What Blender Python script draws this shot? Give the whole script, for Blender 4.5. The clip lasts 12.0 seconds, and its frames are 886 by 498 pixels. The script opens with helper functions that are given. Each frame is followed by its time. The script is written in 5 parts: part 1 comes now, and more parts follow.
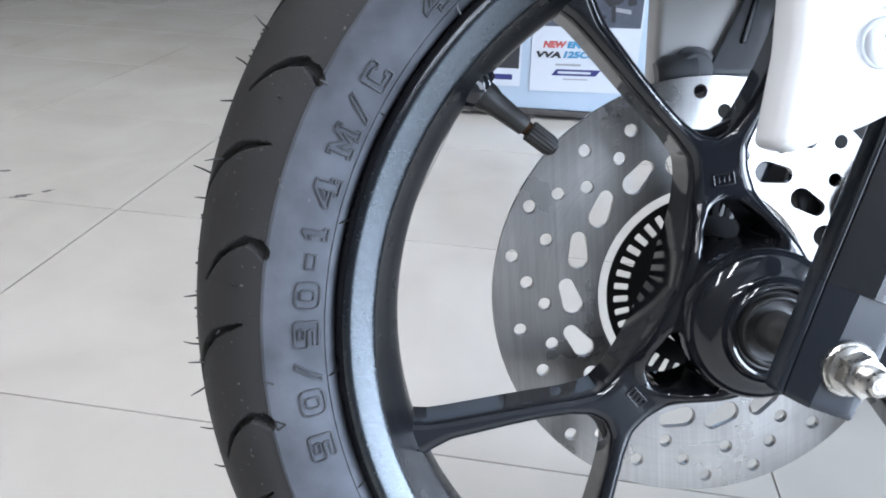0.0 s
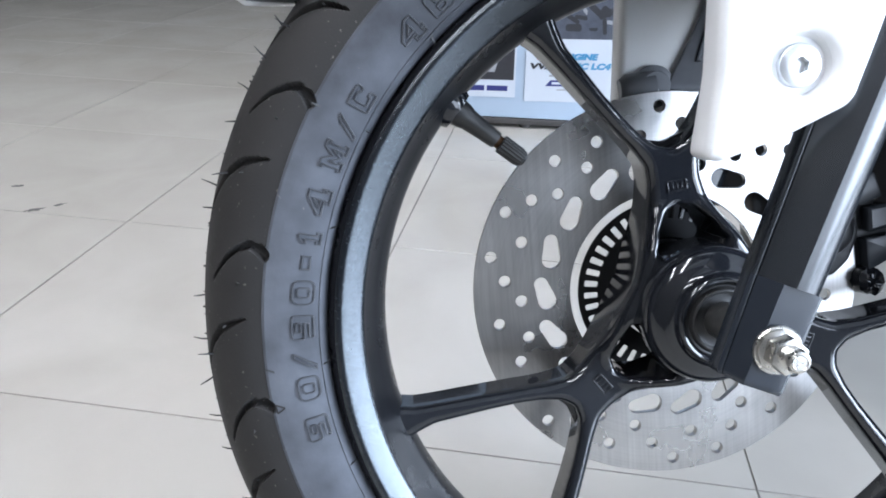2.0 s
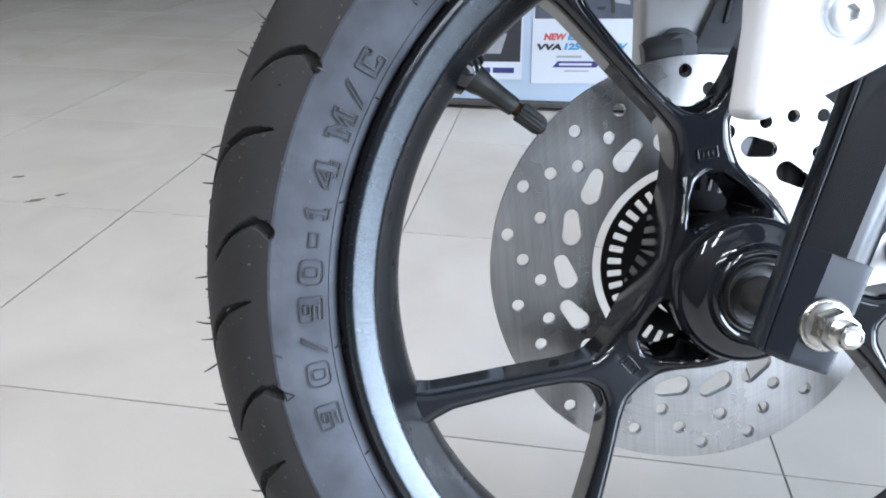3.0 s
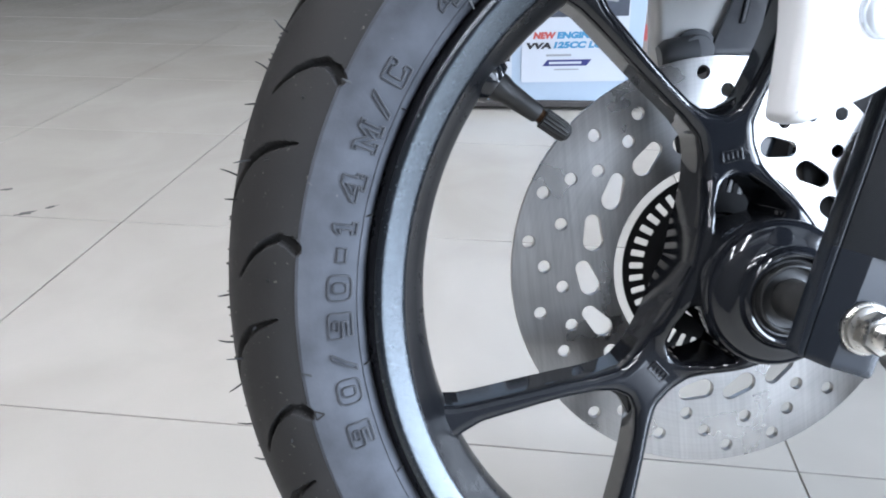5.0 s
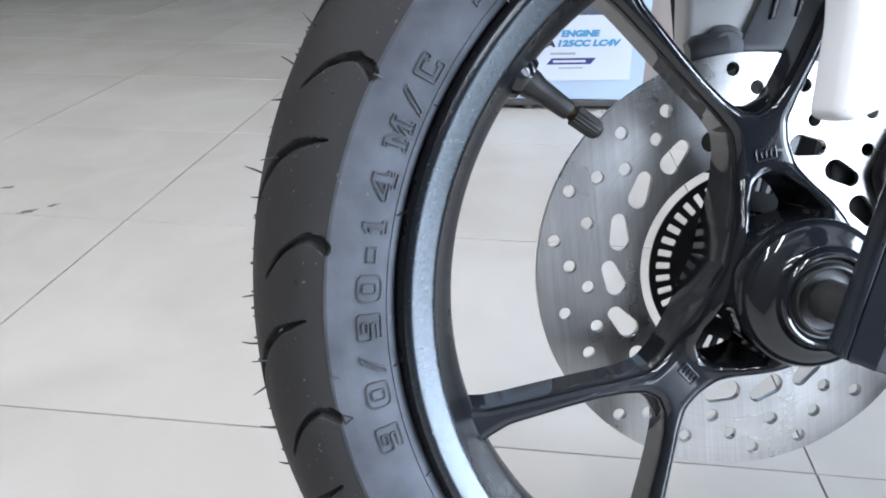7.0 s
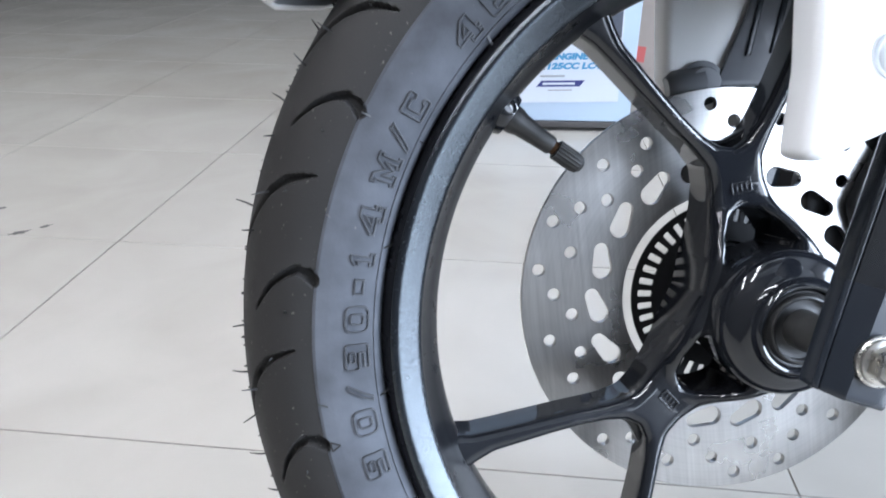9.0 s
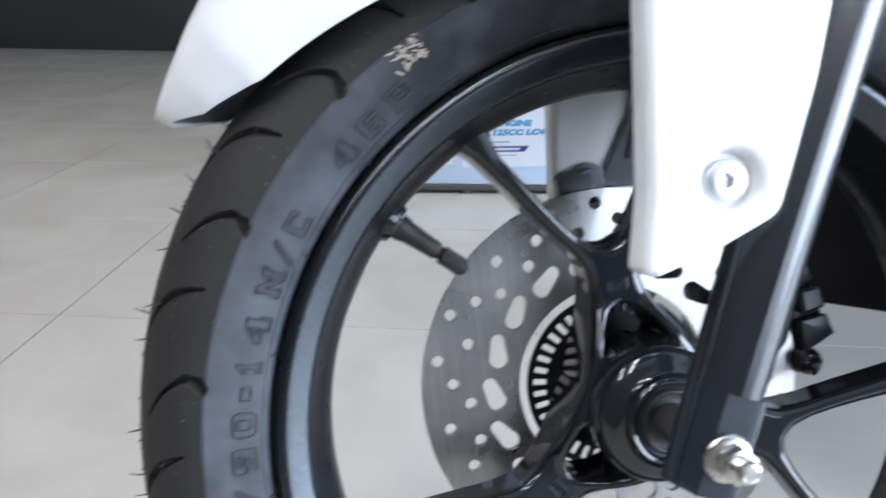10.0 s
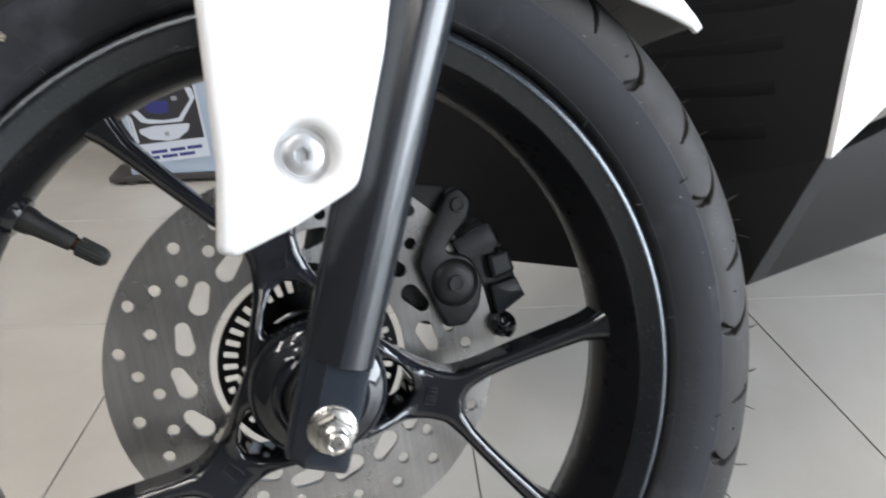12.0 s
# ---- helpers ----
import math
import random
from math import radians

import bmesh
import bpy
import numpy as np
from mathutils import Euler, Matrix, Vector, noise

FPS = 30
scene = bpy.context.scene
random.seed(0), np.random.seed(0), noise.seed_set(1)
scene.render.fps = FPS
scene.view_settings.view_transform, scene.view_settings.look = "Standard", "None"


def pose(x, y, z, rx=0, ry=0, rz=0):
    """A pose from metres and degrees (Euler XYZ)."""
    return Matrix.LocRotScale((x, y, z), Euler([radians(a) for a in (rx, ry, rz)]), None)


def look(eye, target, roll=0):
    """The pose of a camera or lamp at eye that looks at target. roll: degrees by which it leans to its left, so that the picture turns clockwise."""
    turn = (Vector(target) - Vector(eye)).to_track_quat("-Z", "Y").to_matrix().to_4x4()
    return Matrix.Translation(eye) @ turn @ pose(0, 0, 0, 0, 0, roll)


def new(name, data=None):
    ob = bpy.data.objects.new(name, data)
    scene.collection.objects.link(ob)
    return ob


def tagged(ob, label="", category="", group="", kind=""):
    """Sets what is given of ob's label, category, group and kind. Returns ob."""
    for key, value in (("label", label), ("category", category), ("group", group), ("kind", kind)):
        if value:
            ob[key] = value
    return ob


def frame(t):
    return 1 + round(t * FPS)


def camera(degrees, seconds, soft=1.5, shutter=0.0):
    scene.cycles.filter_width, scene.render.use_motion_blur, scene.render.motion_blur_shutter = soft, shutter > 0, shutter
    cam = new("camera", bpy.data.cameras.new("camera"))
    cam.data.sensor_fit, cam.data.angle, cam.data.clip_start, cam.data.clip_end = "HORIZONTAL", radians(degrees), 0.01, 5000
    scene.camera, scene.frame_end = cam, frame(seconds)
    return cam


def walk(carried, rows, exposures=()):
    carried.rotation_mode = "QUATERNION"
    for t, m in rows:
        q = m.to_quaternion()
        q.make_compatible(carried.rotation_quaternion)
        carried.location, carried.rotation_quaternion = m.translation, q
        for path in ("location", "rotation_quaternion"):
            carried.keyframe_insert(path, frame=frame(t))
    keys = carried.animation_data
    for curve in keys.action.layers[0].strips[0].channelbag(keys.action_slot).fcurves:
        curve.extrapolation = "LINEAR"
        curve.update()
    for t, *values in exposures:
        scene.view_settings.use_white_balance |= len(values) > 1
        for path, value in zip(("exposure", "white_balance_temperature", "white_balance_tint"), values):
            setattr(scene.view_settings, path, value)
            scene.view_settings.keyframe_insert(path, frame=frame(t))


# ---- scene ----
cam = camera(62.44, 12.0, soft=1.8, shutter=0.7)
# seconds, eye in metres, Euler degrees
ROWS = [
    (0.0, -0.171, -0.3338, 0.4289, 63.113, -2.298, -3.676),
    (0.5, -0.1712, -0.337, 0.4305, 63.327, -2.809, -3.834),
    (1.0, -0.1709, -0.3418, 0.4311, 63.096, -2.711, -3.704),
    (1.5, -0.167, -0.3542, 0.4323, 63.178, -2.584, -4.211),
    (2.0, -0.1622, -0.3706, 0.4433, 63.842, -1.489, -3.648),
    (2.5, -0.1646, -0.3619, 0.4328, 62.811, -1.054, -4.023),
    (3.0, -0.166, -0.3532, 0.4275, 63.012, -0.522, -3.672),
    (5.0, -0.1847, -0.344, 0.4298, 62.941, 0.274, -5.411),
    (5.5, -0.1968, -0.3363, 0.4212, 62.051, 0.18, -5.737),
    (6.0, -0.2013, -0.3321, 0.4203, 61.805, 0.345, -5.583),
    (6.5, -0.2004, -0.3333, 0.4229, 62.25, 0.051, -5.612),
    (7.0, -0.1992, -0.3358, 0.4267, 62.865, 0.052, -5.673),
    (9.0, -0.1968, -0.3417, 0.4369, 64.161, -0.241, -6.19),
    (9.5, -0.183, -0.3482, 0.452, 65.707, -0.102, -7.291),
    (10.0, -0.1594, -0.3547, 0.4689, 68.089, -0.435, -8.718),
    (10.5, -0.1225, -0.3633, 0.4792, 68.296, -0.2, -11.626),
    (11.0, -0.0893, -0.3705, 0.4804, 68.304, -0.009, -13.379),
    (11.5, -0.0533, -0.3763, 0.4739, 67.854, 0.543, -15.449),
    (12.0, -0.0303, -0.3821, 0.4676, 66.601, 0.319, -16.666),
]
EXPOSURES = [(0.0, 0.28, 5850, 14), (3.0, 0.28, 5850, 14), (5.0, 0.31, 5850, 14), (9.5, 0.37, 5850, 14), (10.0, 0.06, 5900, 14), (10.5, -0.42, 6100, 14), (11.0, -0.84, 6350, 14), (11.5, -0.74, 6480, 14), (12.0, -0.16, 6550, 14)]
walk(cam, [(t, pose(x, y, z, rx, ry, rz)) for t, x, y, z, rx, ry, rz in ROWS], EXPOSURES)

# ---- world and light ----
ROOM = -12.65            # degrees by which the tiled room is turned against the wheel
world = bpy.data.worlds.new("sky")
scene.world = world
world.use_nodes = True
wt = world.node_tree
sky = wt.nodes.new("ShaderNodeTexSky")
sky.sky_type = "NISHITA"
sky.sun_disc = False
sky.sun_elevation, sky.sun_rotation = radians(50), radians(200)
wt.nodes["Background"].inputs[1].default_value = 0.12
wt.links.new(sky.outputs[0], wt.nodes["Background"].inputs[0])

sun = new("sun", bpy.data.lights.new("sun", "SUN"))
sun.data.energy, sun.data.angle, sun.data.color = 1.5, radians(10), (1.0, 0.96, 0.9)
sun.matrix_world = look((0, 0, 0), (0.25, 0.55, -1.0))


def room(x, y, z=0.0):
    return Matrix.Rotation(radians(ROOM), 4, "Z") @ Vector((x, y, z))


def opening_lamp(x, y, z, tx, ty, tz, w, h, power, colour):
    lamp = new("opening_light", bpy.data.lights.new("opening_light", "AREA"))
    lamp.data.shape, lamp.data.size, lamp.data.size_y = "RECTANGLE", w, h
    lamp.data.energy, lamp.data.color = power, colour
    lamp.matrix_world = look(room(x, y, z), room(tx, ty, tz))
    return lamp


FRONT, BACK, LEFT, RIGHT, TOP = -2.1, 3.4, -4.0, 3.2, 3.0
WIN0, WIN1, SILL, HEAD = 1.55, 3.00, 0.45, 1.95      # the bright window in the front wall
opening_lamp((WIN0 + WIN1) / 2, FRONT - 0.08, (SILL + HEAD) / 2, (WIN0 + WIN1) / 2, 0.0, (SILL + HEAD) / 2, WIN1 - WIN0, HEAD - SILL, 43.0, (0.88, 0.95, 1.0))
DOOR0, DOOR1, DOOR_SILL, DOOR_TOP = -2.05, 0.4, 0.15, 2.2                # the wide shop window in the right-hand wall
opening_lamp(RIGHT + 0.08, (DOOR0 + DOOR1) / 2, (DOOR_SILL + DOOR_TOP) / 2, 0.0, (DOOR0 + DOOR1) / 2, (DOOR_SILL + DOOR_TOP) / 2, DOOR1 - DOOR0, DOOR_TOP - DOOR_SILL, 330.0, (0.82, 0.92, 1.0))
CEILING_GLOW = 44.0                          # radiance of the ceiling panels
CEILING_LIGHTS = [(x, y) for x in (-1.9, -0.7) for y in (-1.4, 0.0)]

# ---- materials ----


def material(name, base, rough=0.5, metal=0.0, coat=0.0, spec=0.5, vary=0.0, scale=40.0, bump=0.0, bump_scale=300.0, rough_vary=0.0):
    m = bpy.data.materials.new(name)
    m.use_nodes = True
    nt = m.node_tree
    b = nt.nodes["Principled BSDF"]
    b.inputs["Base Color"].default_value = (*base, 1)
    b.inputs["Roughness"].default_value = rough
    b.inputs["Metallic"].default_value = metal
    b.inputs["Coat Weight"].default_value = coat
    b.inputs["Coat Roughness"].default_value = 0.06
    b.inputs["Specular IOR Level"].default_value = spec
    tc = nt.nodes.new("ShaderNodeTexCoord")
    if vary or rough_vary:
        n1 = nt.nodes.new("ShaderNodeTexNoise")
        n1.inputs["Scale"].default_value, n1.inputs["Detail"].default_value = scale, 6
        n1.inputs["Roughness"].default_value = 0.65
        nt.links.new(tc.outputs["Object"], n1.inputs["Vector"])
        if vary:
            mix = nt.nodes.new("ShaderNodeMix")
            mix.data_type = "RGBA"
            mix.inputs[6].default_value = (*[max(0, c * (1 - vary)) for c in base], 1)
            mix.inputs[7].default_value = (*[min(1, c * (1 + vary)) for c in base], 1)
            nt.links.new(n1.outputs["Fac"], mix.inputs[0])
            nt.links.new(mix.outputs[2], b.inputs["Base Color"])
        if rough_vary:
            r = nt.nodes.new("ShaderNodeMapRange")
            r.inputs[1].default_value, r.inputs[2].default_value = 0.3, 0.7
            r.inputs[3].default_value, r.inputs[4].default_value = max(0.02, rough - rough_vary), rough + rough_vary
            nt.links.new(n1.outputs["Fac"], r.inputs[0])
            nt.links.new(r.outputs[0], b.inputs["Roughness"])
    if bump:
        n2 = nt.nodes.new("ShaderNodeTexNoise")
        n2.inputs["Scale"].default_value, n2.inputs["Detail"].default_value = bump_scale, 4
        nt.links.new(tc.outputs["Object"], n2.inputs["Vector"])
        bp = nt.nodes.new("ShaderNodeBump")
        bp.inputs["Strength"].default_value, bp.inputs["Distance"].default_value = bump, 0.001
        nt.links.new(n2.outputs["Fac"], bp.inputs["Height"])
        nt.links.new(bp.outputs["Normal"], b.inputs["Normal"])
    return m


def brushed_disc(name):
    """Steel ground in circles round the axle, with a faint cross grain."""
    m = material(name, (0.54, 0.53, 0.52), rough=0.3, metal=1.0)
    nt = m.node_tree
    b = nt.nodes["Principled BSDF"]
    tc = nt.nodes["Texture Coordinate"]
    sep = nt.nodes.new("ShaderNodeSeparateXYZ")
    nt.links.new(tc.outputs["Object"], sep.inputs[0])
    comb = nt.nodes.new("ShaderNodeCombineXYZ")
    nt.links.new(sep.outputs["X"], comb.inputs[0])
    nt.links.new(sep.outputs["Z"], comb.inputs[1])
    ln = nt.nodes.new("ShaderNodeVectorMath")
    ln.operation = "LENGTH"
    nt.links.new(comb.outputs[0], ln.inputs[0])
    n = nt.nodes.new("ShaderNodeTexNoise")
    n.noise_dimensions = "1D"
    n.inputs["Scale"].default_value, n.inputs["Detail"].default_value = 600, 1
    nt.links.new(ln.outputs["Value"], n.inputs["W"])
    cl = nt.nodes.new("ShaderNodeTexNoise")
    cl.inputs["Scale"].default_value, cl.inputs["Detail"].default_value = 26, 4
    nt.links.new(tc.outputs["Object"], cl.inputs["Vector"])
    r = nt.nodes.new("ShaderNodeMapRange")
    r.inputs[1].default_value, r.inputs[2].default_value = 0.3, 0.7
    r.inputs[3].default_value, r.inputs[4].default_value = 0.24, 0.36
    nt.links.new(cl.outputs["Fac"], r.inputs[0])
    nt.links.new(r.outputs[0], b.inputs["Roughness"])
    lay = nt.nodes.new("ShaderNodeMapping")
    lay.inputs["Rotation"].default_value = (0, 0.9, 0)
    lay.inputs["Scale"].default_value = (500, 1, 12)
    nt.links.new(tc.outputs["Object"], lay.inputs["Vector"])
    straight = nt.nodes.new("ShaderNodeTexNoise")
    straight.inputs["Scale"].default_value, straight.inputs["Detail"].default_value = 1.0, 2
    nt.links.new(lay.outputs[0], straight.inputs["Vector"])
    lay2 = nt.nodes.new("ShaderNodeMapping")
    lay2.inputs["Rotation"].default_value = (0, -0.55, 0)
    lay2.inputs["Scale"].default_value = (420, 1, 10)
    nt.links.new(tc.outputs["Object"], lay2.inputs["Vector"])
    cross = nt.nodes.new("ShaderNodeTexNoise")
    cross.inputs["Scale"].default_value, cross.inputs["Detail"].default_value = 1.0, 2
    nt.links.new(lay2.outputs[0], cross.inputs["Vector"])
    sides = nt.nodes.new("ShaderNodeMath")
    sides.operation = "MULTIPLY_ADD"
    sides.inputs[1].default_value = 0.6
    nt.links.new(cross.outputs["Fac"], sides.inputs[0])
    nt.links.new(straight.outputs["Fac"], sides.inputs[2])
    both = nt.nodes.new("ShaderNodeMath")
    both.operation = "MULTIPLY_ADD"
    both.inputs[1].default_value = 0.4
    nt.links.new(n.outputs["Fac"], both.inputs[0])
    nt.links.new(sides.outputs[0], both.inputs[2])
    tone = nt.nodes.new("ShaderNodeMapRange")
    tone.inputs[1].default_value, tone.inputs[2].default_value = 0.6, 1.4
    nt.links.new(both.outputs[0], tone.inputs[0])
    mix = nt.nodes.new("ShaderNodeMix")
    mix.data_type = "RGBA"
    mix.inputs[6].default_value, mix.inputs[7].default_value = (0.50, 0.49, 0.48, 1), (0.68, 0.67, 0.655, 1)
    nt.links.new(tone.outputs[0], mix.inputs[0])
    # blotches in the colour stand in for dark reflections of the room
    reflect_noise = nt.nodes.new("ShaderNodeTexNoise")
    reflect_noise.inputs["Scale"].default_value, reflect_noise.inputs["Detail"].default_value = 17, 3
    nt.links.new(tc.outputs["Object"], reflect_noise.inputs["Vector"])
    reflect_tone = nt.nodes.new("ShaderNodeMapRange")
    reflect_tone.interpolation_type = "SMOOTHSTEP"
    reflect_tone.inputs[1].default_value, reflect_tone.inputs[2].default_value = 0.28, 0.72
    reflect_tone.inputs[3].default_value, reflect_tone.inputs[4].default_value = 0.74, 1.06
    nt.links.new(reflect_noise.outputs["Fac"], reflect_tone.inputs[0])
    toned = nt.nodes.new("ShaderNodeVectorMath")
    toned.operation = "SCALE"
    nt.links.new(mix.outputs[2], toned.inputs[0])
    nt.links.new(reflect_tone.outputs[0], toned.inputs["Scale"])
    nt.links.new(toned.outputs[0], b.inputs["Base Color"])
    tan = nt.nodes.new("ShaderNodeTangent")
    tan.direction_type, tan.axis = "RADIAL", "Y"
    nt.links.new(tan.outputs[0], b.inputs["Tangent"])
    b.inputs["Anisotropic"].default_value = 0.6
    return m


def tile_glaze(name):
    """Polished pale porcelain with cloudy veins; each tile a little different."""
    m = material(name, (0.5, 0.49, 0.47), rough=0.2)
    nt = m.node_tree
    b = nt.nodes["Principled BSDF"]
    geo = nt.nodes.new("ShaderNodeNewGeometry")
    info = nt.nodes.new("ShaderNodeObjectInfo")
    n1 = nt.nodes.new("ShaderNodeTexNoise")
    n1.inputs["Scale"].default_value, n1.inputs["Detail"].default_value = 5.0, 8
    n1.inputs["Distortion"].default_value = 0.6
    nt.links.new(geo.outputs["Position"], n1.inputs["Vector"])
    n2 = nt.nodes.new("ShaderNodeTexNoise")
    n2.inputs["Scale"].default_value, n2.inputs["Detail"].default_value = 60.0, 5
    nt.links.new(geo.outputs["Position"], n2.inputs["Vector"])
    ramp = nt.nodes.new("ShaderNodeValToRGB")
    ramp.color_ramp.elements[0].position, ramp.color_ramp.elements[1].position = 0.32, 0.68
    ramp.color_ramp.elements[0].color = (0.425, 0.397, 0.352, 1)
    ramp.color_ramp.elements[1].color = (0.485, 0.458, 0.410, 1)
    nt.links.new(n1.outputs["Fac"], ramp.inputs[0])
    hsv = nt.nodes.new("ShaderNodeHueSaturation")
    val = nt.nodes.new("ShaderNodeMapRange")
    val.inputs[3].default_value, val.inputs[4].default_value = 0.96, 1.04
    nt.links.new(info.outputs["Random"], val.inputs[0])
    nt.links.new(val.outputs[0], hsv.inputs["Value"])
    nt.links.new(ramp.outputs[0], hsv.inputs["Color"])
    nt.links.new(hsv.outputs[0], b.inputs["Base Color"])
    r = nt.nodes.new("ShaderNodeMapRange")
    r.inputs[1].default_value, r.inputs[2].default_value = 0.3, 0.7
    r.inputs[3].default_value, r.inputs[4].default_value = 0.13, 0.21
    nt.links.new(n2.outputs["Fac"], r.inputs[0])
    nt.links.new(r.outputs[0], b.inputs["Roughness"])
    return m


TREAD = material("tread_rubber", (0.0225, 0.0212, 0.0203), 0.65, spec=0.25, vary=0.25, scale=60, bump=0.12, bump_scale=900, rough_vary=0.08)


def dust(m, grain, amount, colour, fade=0.06):
    """Pale specks of dust over a material's own colour."""
    nt = m.node_tree
    b = nt.nodes["Principled BSDF"]
    old = b.inputs["Base Color"].links[0].from_socket
    n = nt.nodes.new("ShaderNodeTexNoise")
    n.inputs["Scale"].default_value, n.inputs["Detail"].default_value = grain, 2
    nt.links.new(nt.nodes["Texture Coordinate"].outputs["Object"], n.inputs["Vector"])
    r = nt.nodes.new("ShaderNodeMapRange")
    r.inputs[1].default_value, r.inputs[2].default_value = amount, amount + fade
    nt.links.new(n.outputs["Fac"], r.inputs[0])
    mix = nt.nodes.new("ShaderNodeMix")
    mix.data_type = "RGBA"
    mix.inputs[7].default_value = (*colour, 1)
    nt.links.new(r.outputs[0], mix.inputs[0])
    nt.links.new(old, mix.inputs[6])
    nt.links.new(mix.outputs[2], b.inputs["Base Color"])


def shaded_dressing(m, colour):
    """Patchy pale tyre dressing, thickest low in front; thinned behind and above to paint in shade."""
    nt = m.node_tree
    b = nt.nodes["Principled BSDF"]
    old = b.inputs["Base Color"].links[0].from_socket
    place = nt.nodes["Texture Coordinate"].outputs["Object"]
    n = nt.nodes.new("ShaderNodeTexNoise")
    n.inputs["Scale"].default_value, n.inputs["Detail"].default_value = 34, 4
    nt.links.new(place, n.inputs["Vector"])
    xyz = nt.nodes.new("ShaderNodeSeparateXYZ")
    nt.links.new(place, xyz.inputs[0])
    shade_fade = nt.nodes.new("ShaderNodeMapRange")
    shade_fade.inputs[1].default_value, shade_fade.inputs[2].default_value = -0.16, 0.12
    shade_fade.inputs[3].default_value, shade_fade.inputs[4].default_value = 0.16, -0.34
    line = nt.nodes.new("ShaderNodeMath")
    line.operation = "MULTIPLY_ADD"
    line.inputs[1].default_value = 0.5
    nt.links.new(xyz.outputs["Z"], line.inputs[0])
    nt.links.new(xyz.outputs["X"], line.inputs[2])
    nt.links.new(line.outputs[0], shade_fade.inputs[0])
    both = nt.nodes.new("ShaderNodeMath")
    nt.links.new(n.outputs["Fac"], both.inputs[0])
    nt.links.new(shade_fade.outputs[0], both.inputs[1])
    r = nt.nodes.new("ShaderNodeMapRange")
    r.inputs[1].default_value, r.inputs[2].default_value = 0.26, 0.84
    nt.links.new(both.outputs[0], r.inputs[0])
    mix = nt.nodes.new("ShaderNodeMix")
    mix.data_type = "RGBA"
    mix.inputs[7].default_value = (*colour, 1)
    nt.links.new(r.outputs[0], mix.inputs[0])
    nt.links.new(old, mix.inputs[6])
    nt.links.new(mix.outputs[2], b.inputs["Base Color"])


dust(TREAD, 420, 0.70, (0.10, 0.09, 0.08))
# the shading round the raised letters is put into this darker tone
MARK = material("shaded_mark_rubber", (0.043, 0.045, 0.050), 0.5, spec=0.3, vary=0.2, scale=60)
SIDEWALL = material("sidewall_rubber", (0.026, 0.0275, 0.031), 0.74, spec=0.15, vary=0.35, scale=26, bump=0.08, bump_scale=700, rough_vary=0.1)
# pale dressing, with the rear and upper sidewall's shade in its colour
shaded_dressing(SIDEWALL, (0.102, 0.109, 0.125))
dust(SIDEWALL, 300, 0.74, (0.13, 0.13, 0.13))
GLOSS = material("gloss_black_lacquer", (0.010, 0.0112, 0.014), 0.09, spec=0.55, rough_vary=0.03, scale=50)
BAND = material("black_band_lacquer", (0.005, 0.006, 0.008), 0.22, spec=0.74, rough_vary=0.08, scale=500, bump=0.16, bump_scale=1500)
BAND.node_tree.nodes["Principled BSDF"].inputs["Specular Tint"].default_value = (0.84, 0.93, 1.0, 1)
RIM = material("black_rim_lacquer", (0.008, 0.0085, 0.010), 0.30, spec=0.10, rough_vary=0.06, scale=60)
SATIN = material("satin_black_lacquer", (0.028, 0.032, 0.038), 0.27, spec=0.45, bump=0.02, bump_scale=2500, vary=0.1, scale=200)
TUBE = material("satin_black_tube", (0.013, 0.0155, 0.019), 0.24, spec=0.6, vary=0.06, scale=30)
LUG = material("black_lug_paint", (0.014, 0.018, 0.025), 0.27, spec=0.55, vary=0.06, scale=40)
BOSS = material("worn_grey_plastic", (0.12, 0.125, 0.135), 0.32, spec=0.6, vary=0.15, scale=120)
CAST = material("cast_black_paint", (0.012, 0.0125, 0.014), 0.42, bump=0.2, bump_scale=900, rough_vary=0.08)
WHITE = material("pearl_white_plastic", (0.72, 0.72, 0.715), 0.28, coat=0.4, vary=0.02, scale=15)
INNER = material("grey_inner_plastic", (0.22, 0.22, 0.225), 0.6, vary=0.08, scale=60)
STEEL = brushed_disc("ground_disc_steel")
ZINC = material("zinc_plated_steel", (0.52, 0.505, 0.47), 0.3, metal=1.0, vary=0.12, scale=300, rough_vary=0.1)
BRIGHT = material("bright_steel", (0.74, 0.75, 0.76), 0.42, metal=1.0, vary=0.08, scale=250, rough_vary=0.07)
RUBBER = material("black_rubber", (0.014, 0.014, 0.014), 0.45, vary=0.2, scale=200, rough_vary=0.08)
BRASS = material("brass", (0.06, 0.035, 0.02), 0.6, metal=1.0, vary=0.15, scale=400)
PLASTIC = material("matt_black_plastic", (0.009, 0.009, 0.0095), 0.65, spec=0.15, bump=0.25, bump_scale=1500)
GREY = material("dark_grey_plastic", (0.015, 0.0145, 0.014), 0.65, spec=0.08, bump=0.3, bump_scale=1500, vary=0.08, scale=90)
COLLAR = material("grey_collar_steel", (0.07, 0.07, 0.068), 0.4, metal=0.6, vary=0.15, scale=300)
CHALK = material("dried_cream_paint", (0.36, 0.31, 0.25), 0.8, vary=0.4, scale=500)
TILE = tile_glaze("porcelain_tile")
GROUT = material("grey_grout", (0.21, 0.198, 0.18), 0.85, vary=0.3, scale=30)
PLASTER = material("white_wall_paint", (0.72, 0.71, 0.69), 0.7, vary=0.04, scale=3, bump=0.1, bump_scale=120)
CEILING = material("grey_ceiling_paint", (0.34, 0.34, 0.335), 0.8, vary=0.06, scale=3)
FRONTWALL = material("pale_grey_wall_paint", (0.095, 0.093, 0.09), 0.7, vary=0.06, scale=3)
GREYWALL = material("grey_wall_paint", (0.07, 0.065, 0.06), 0.7, vary=0.06, scale=3)
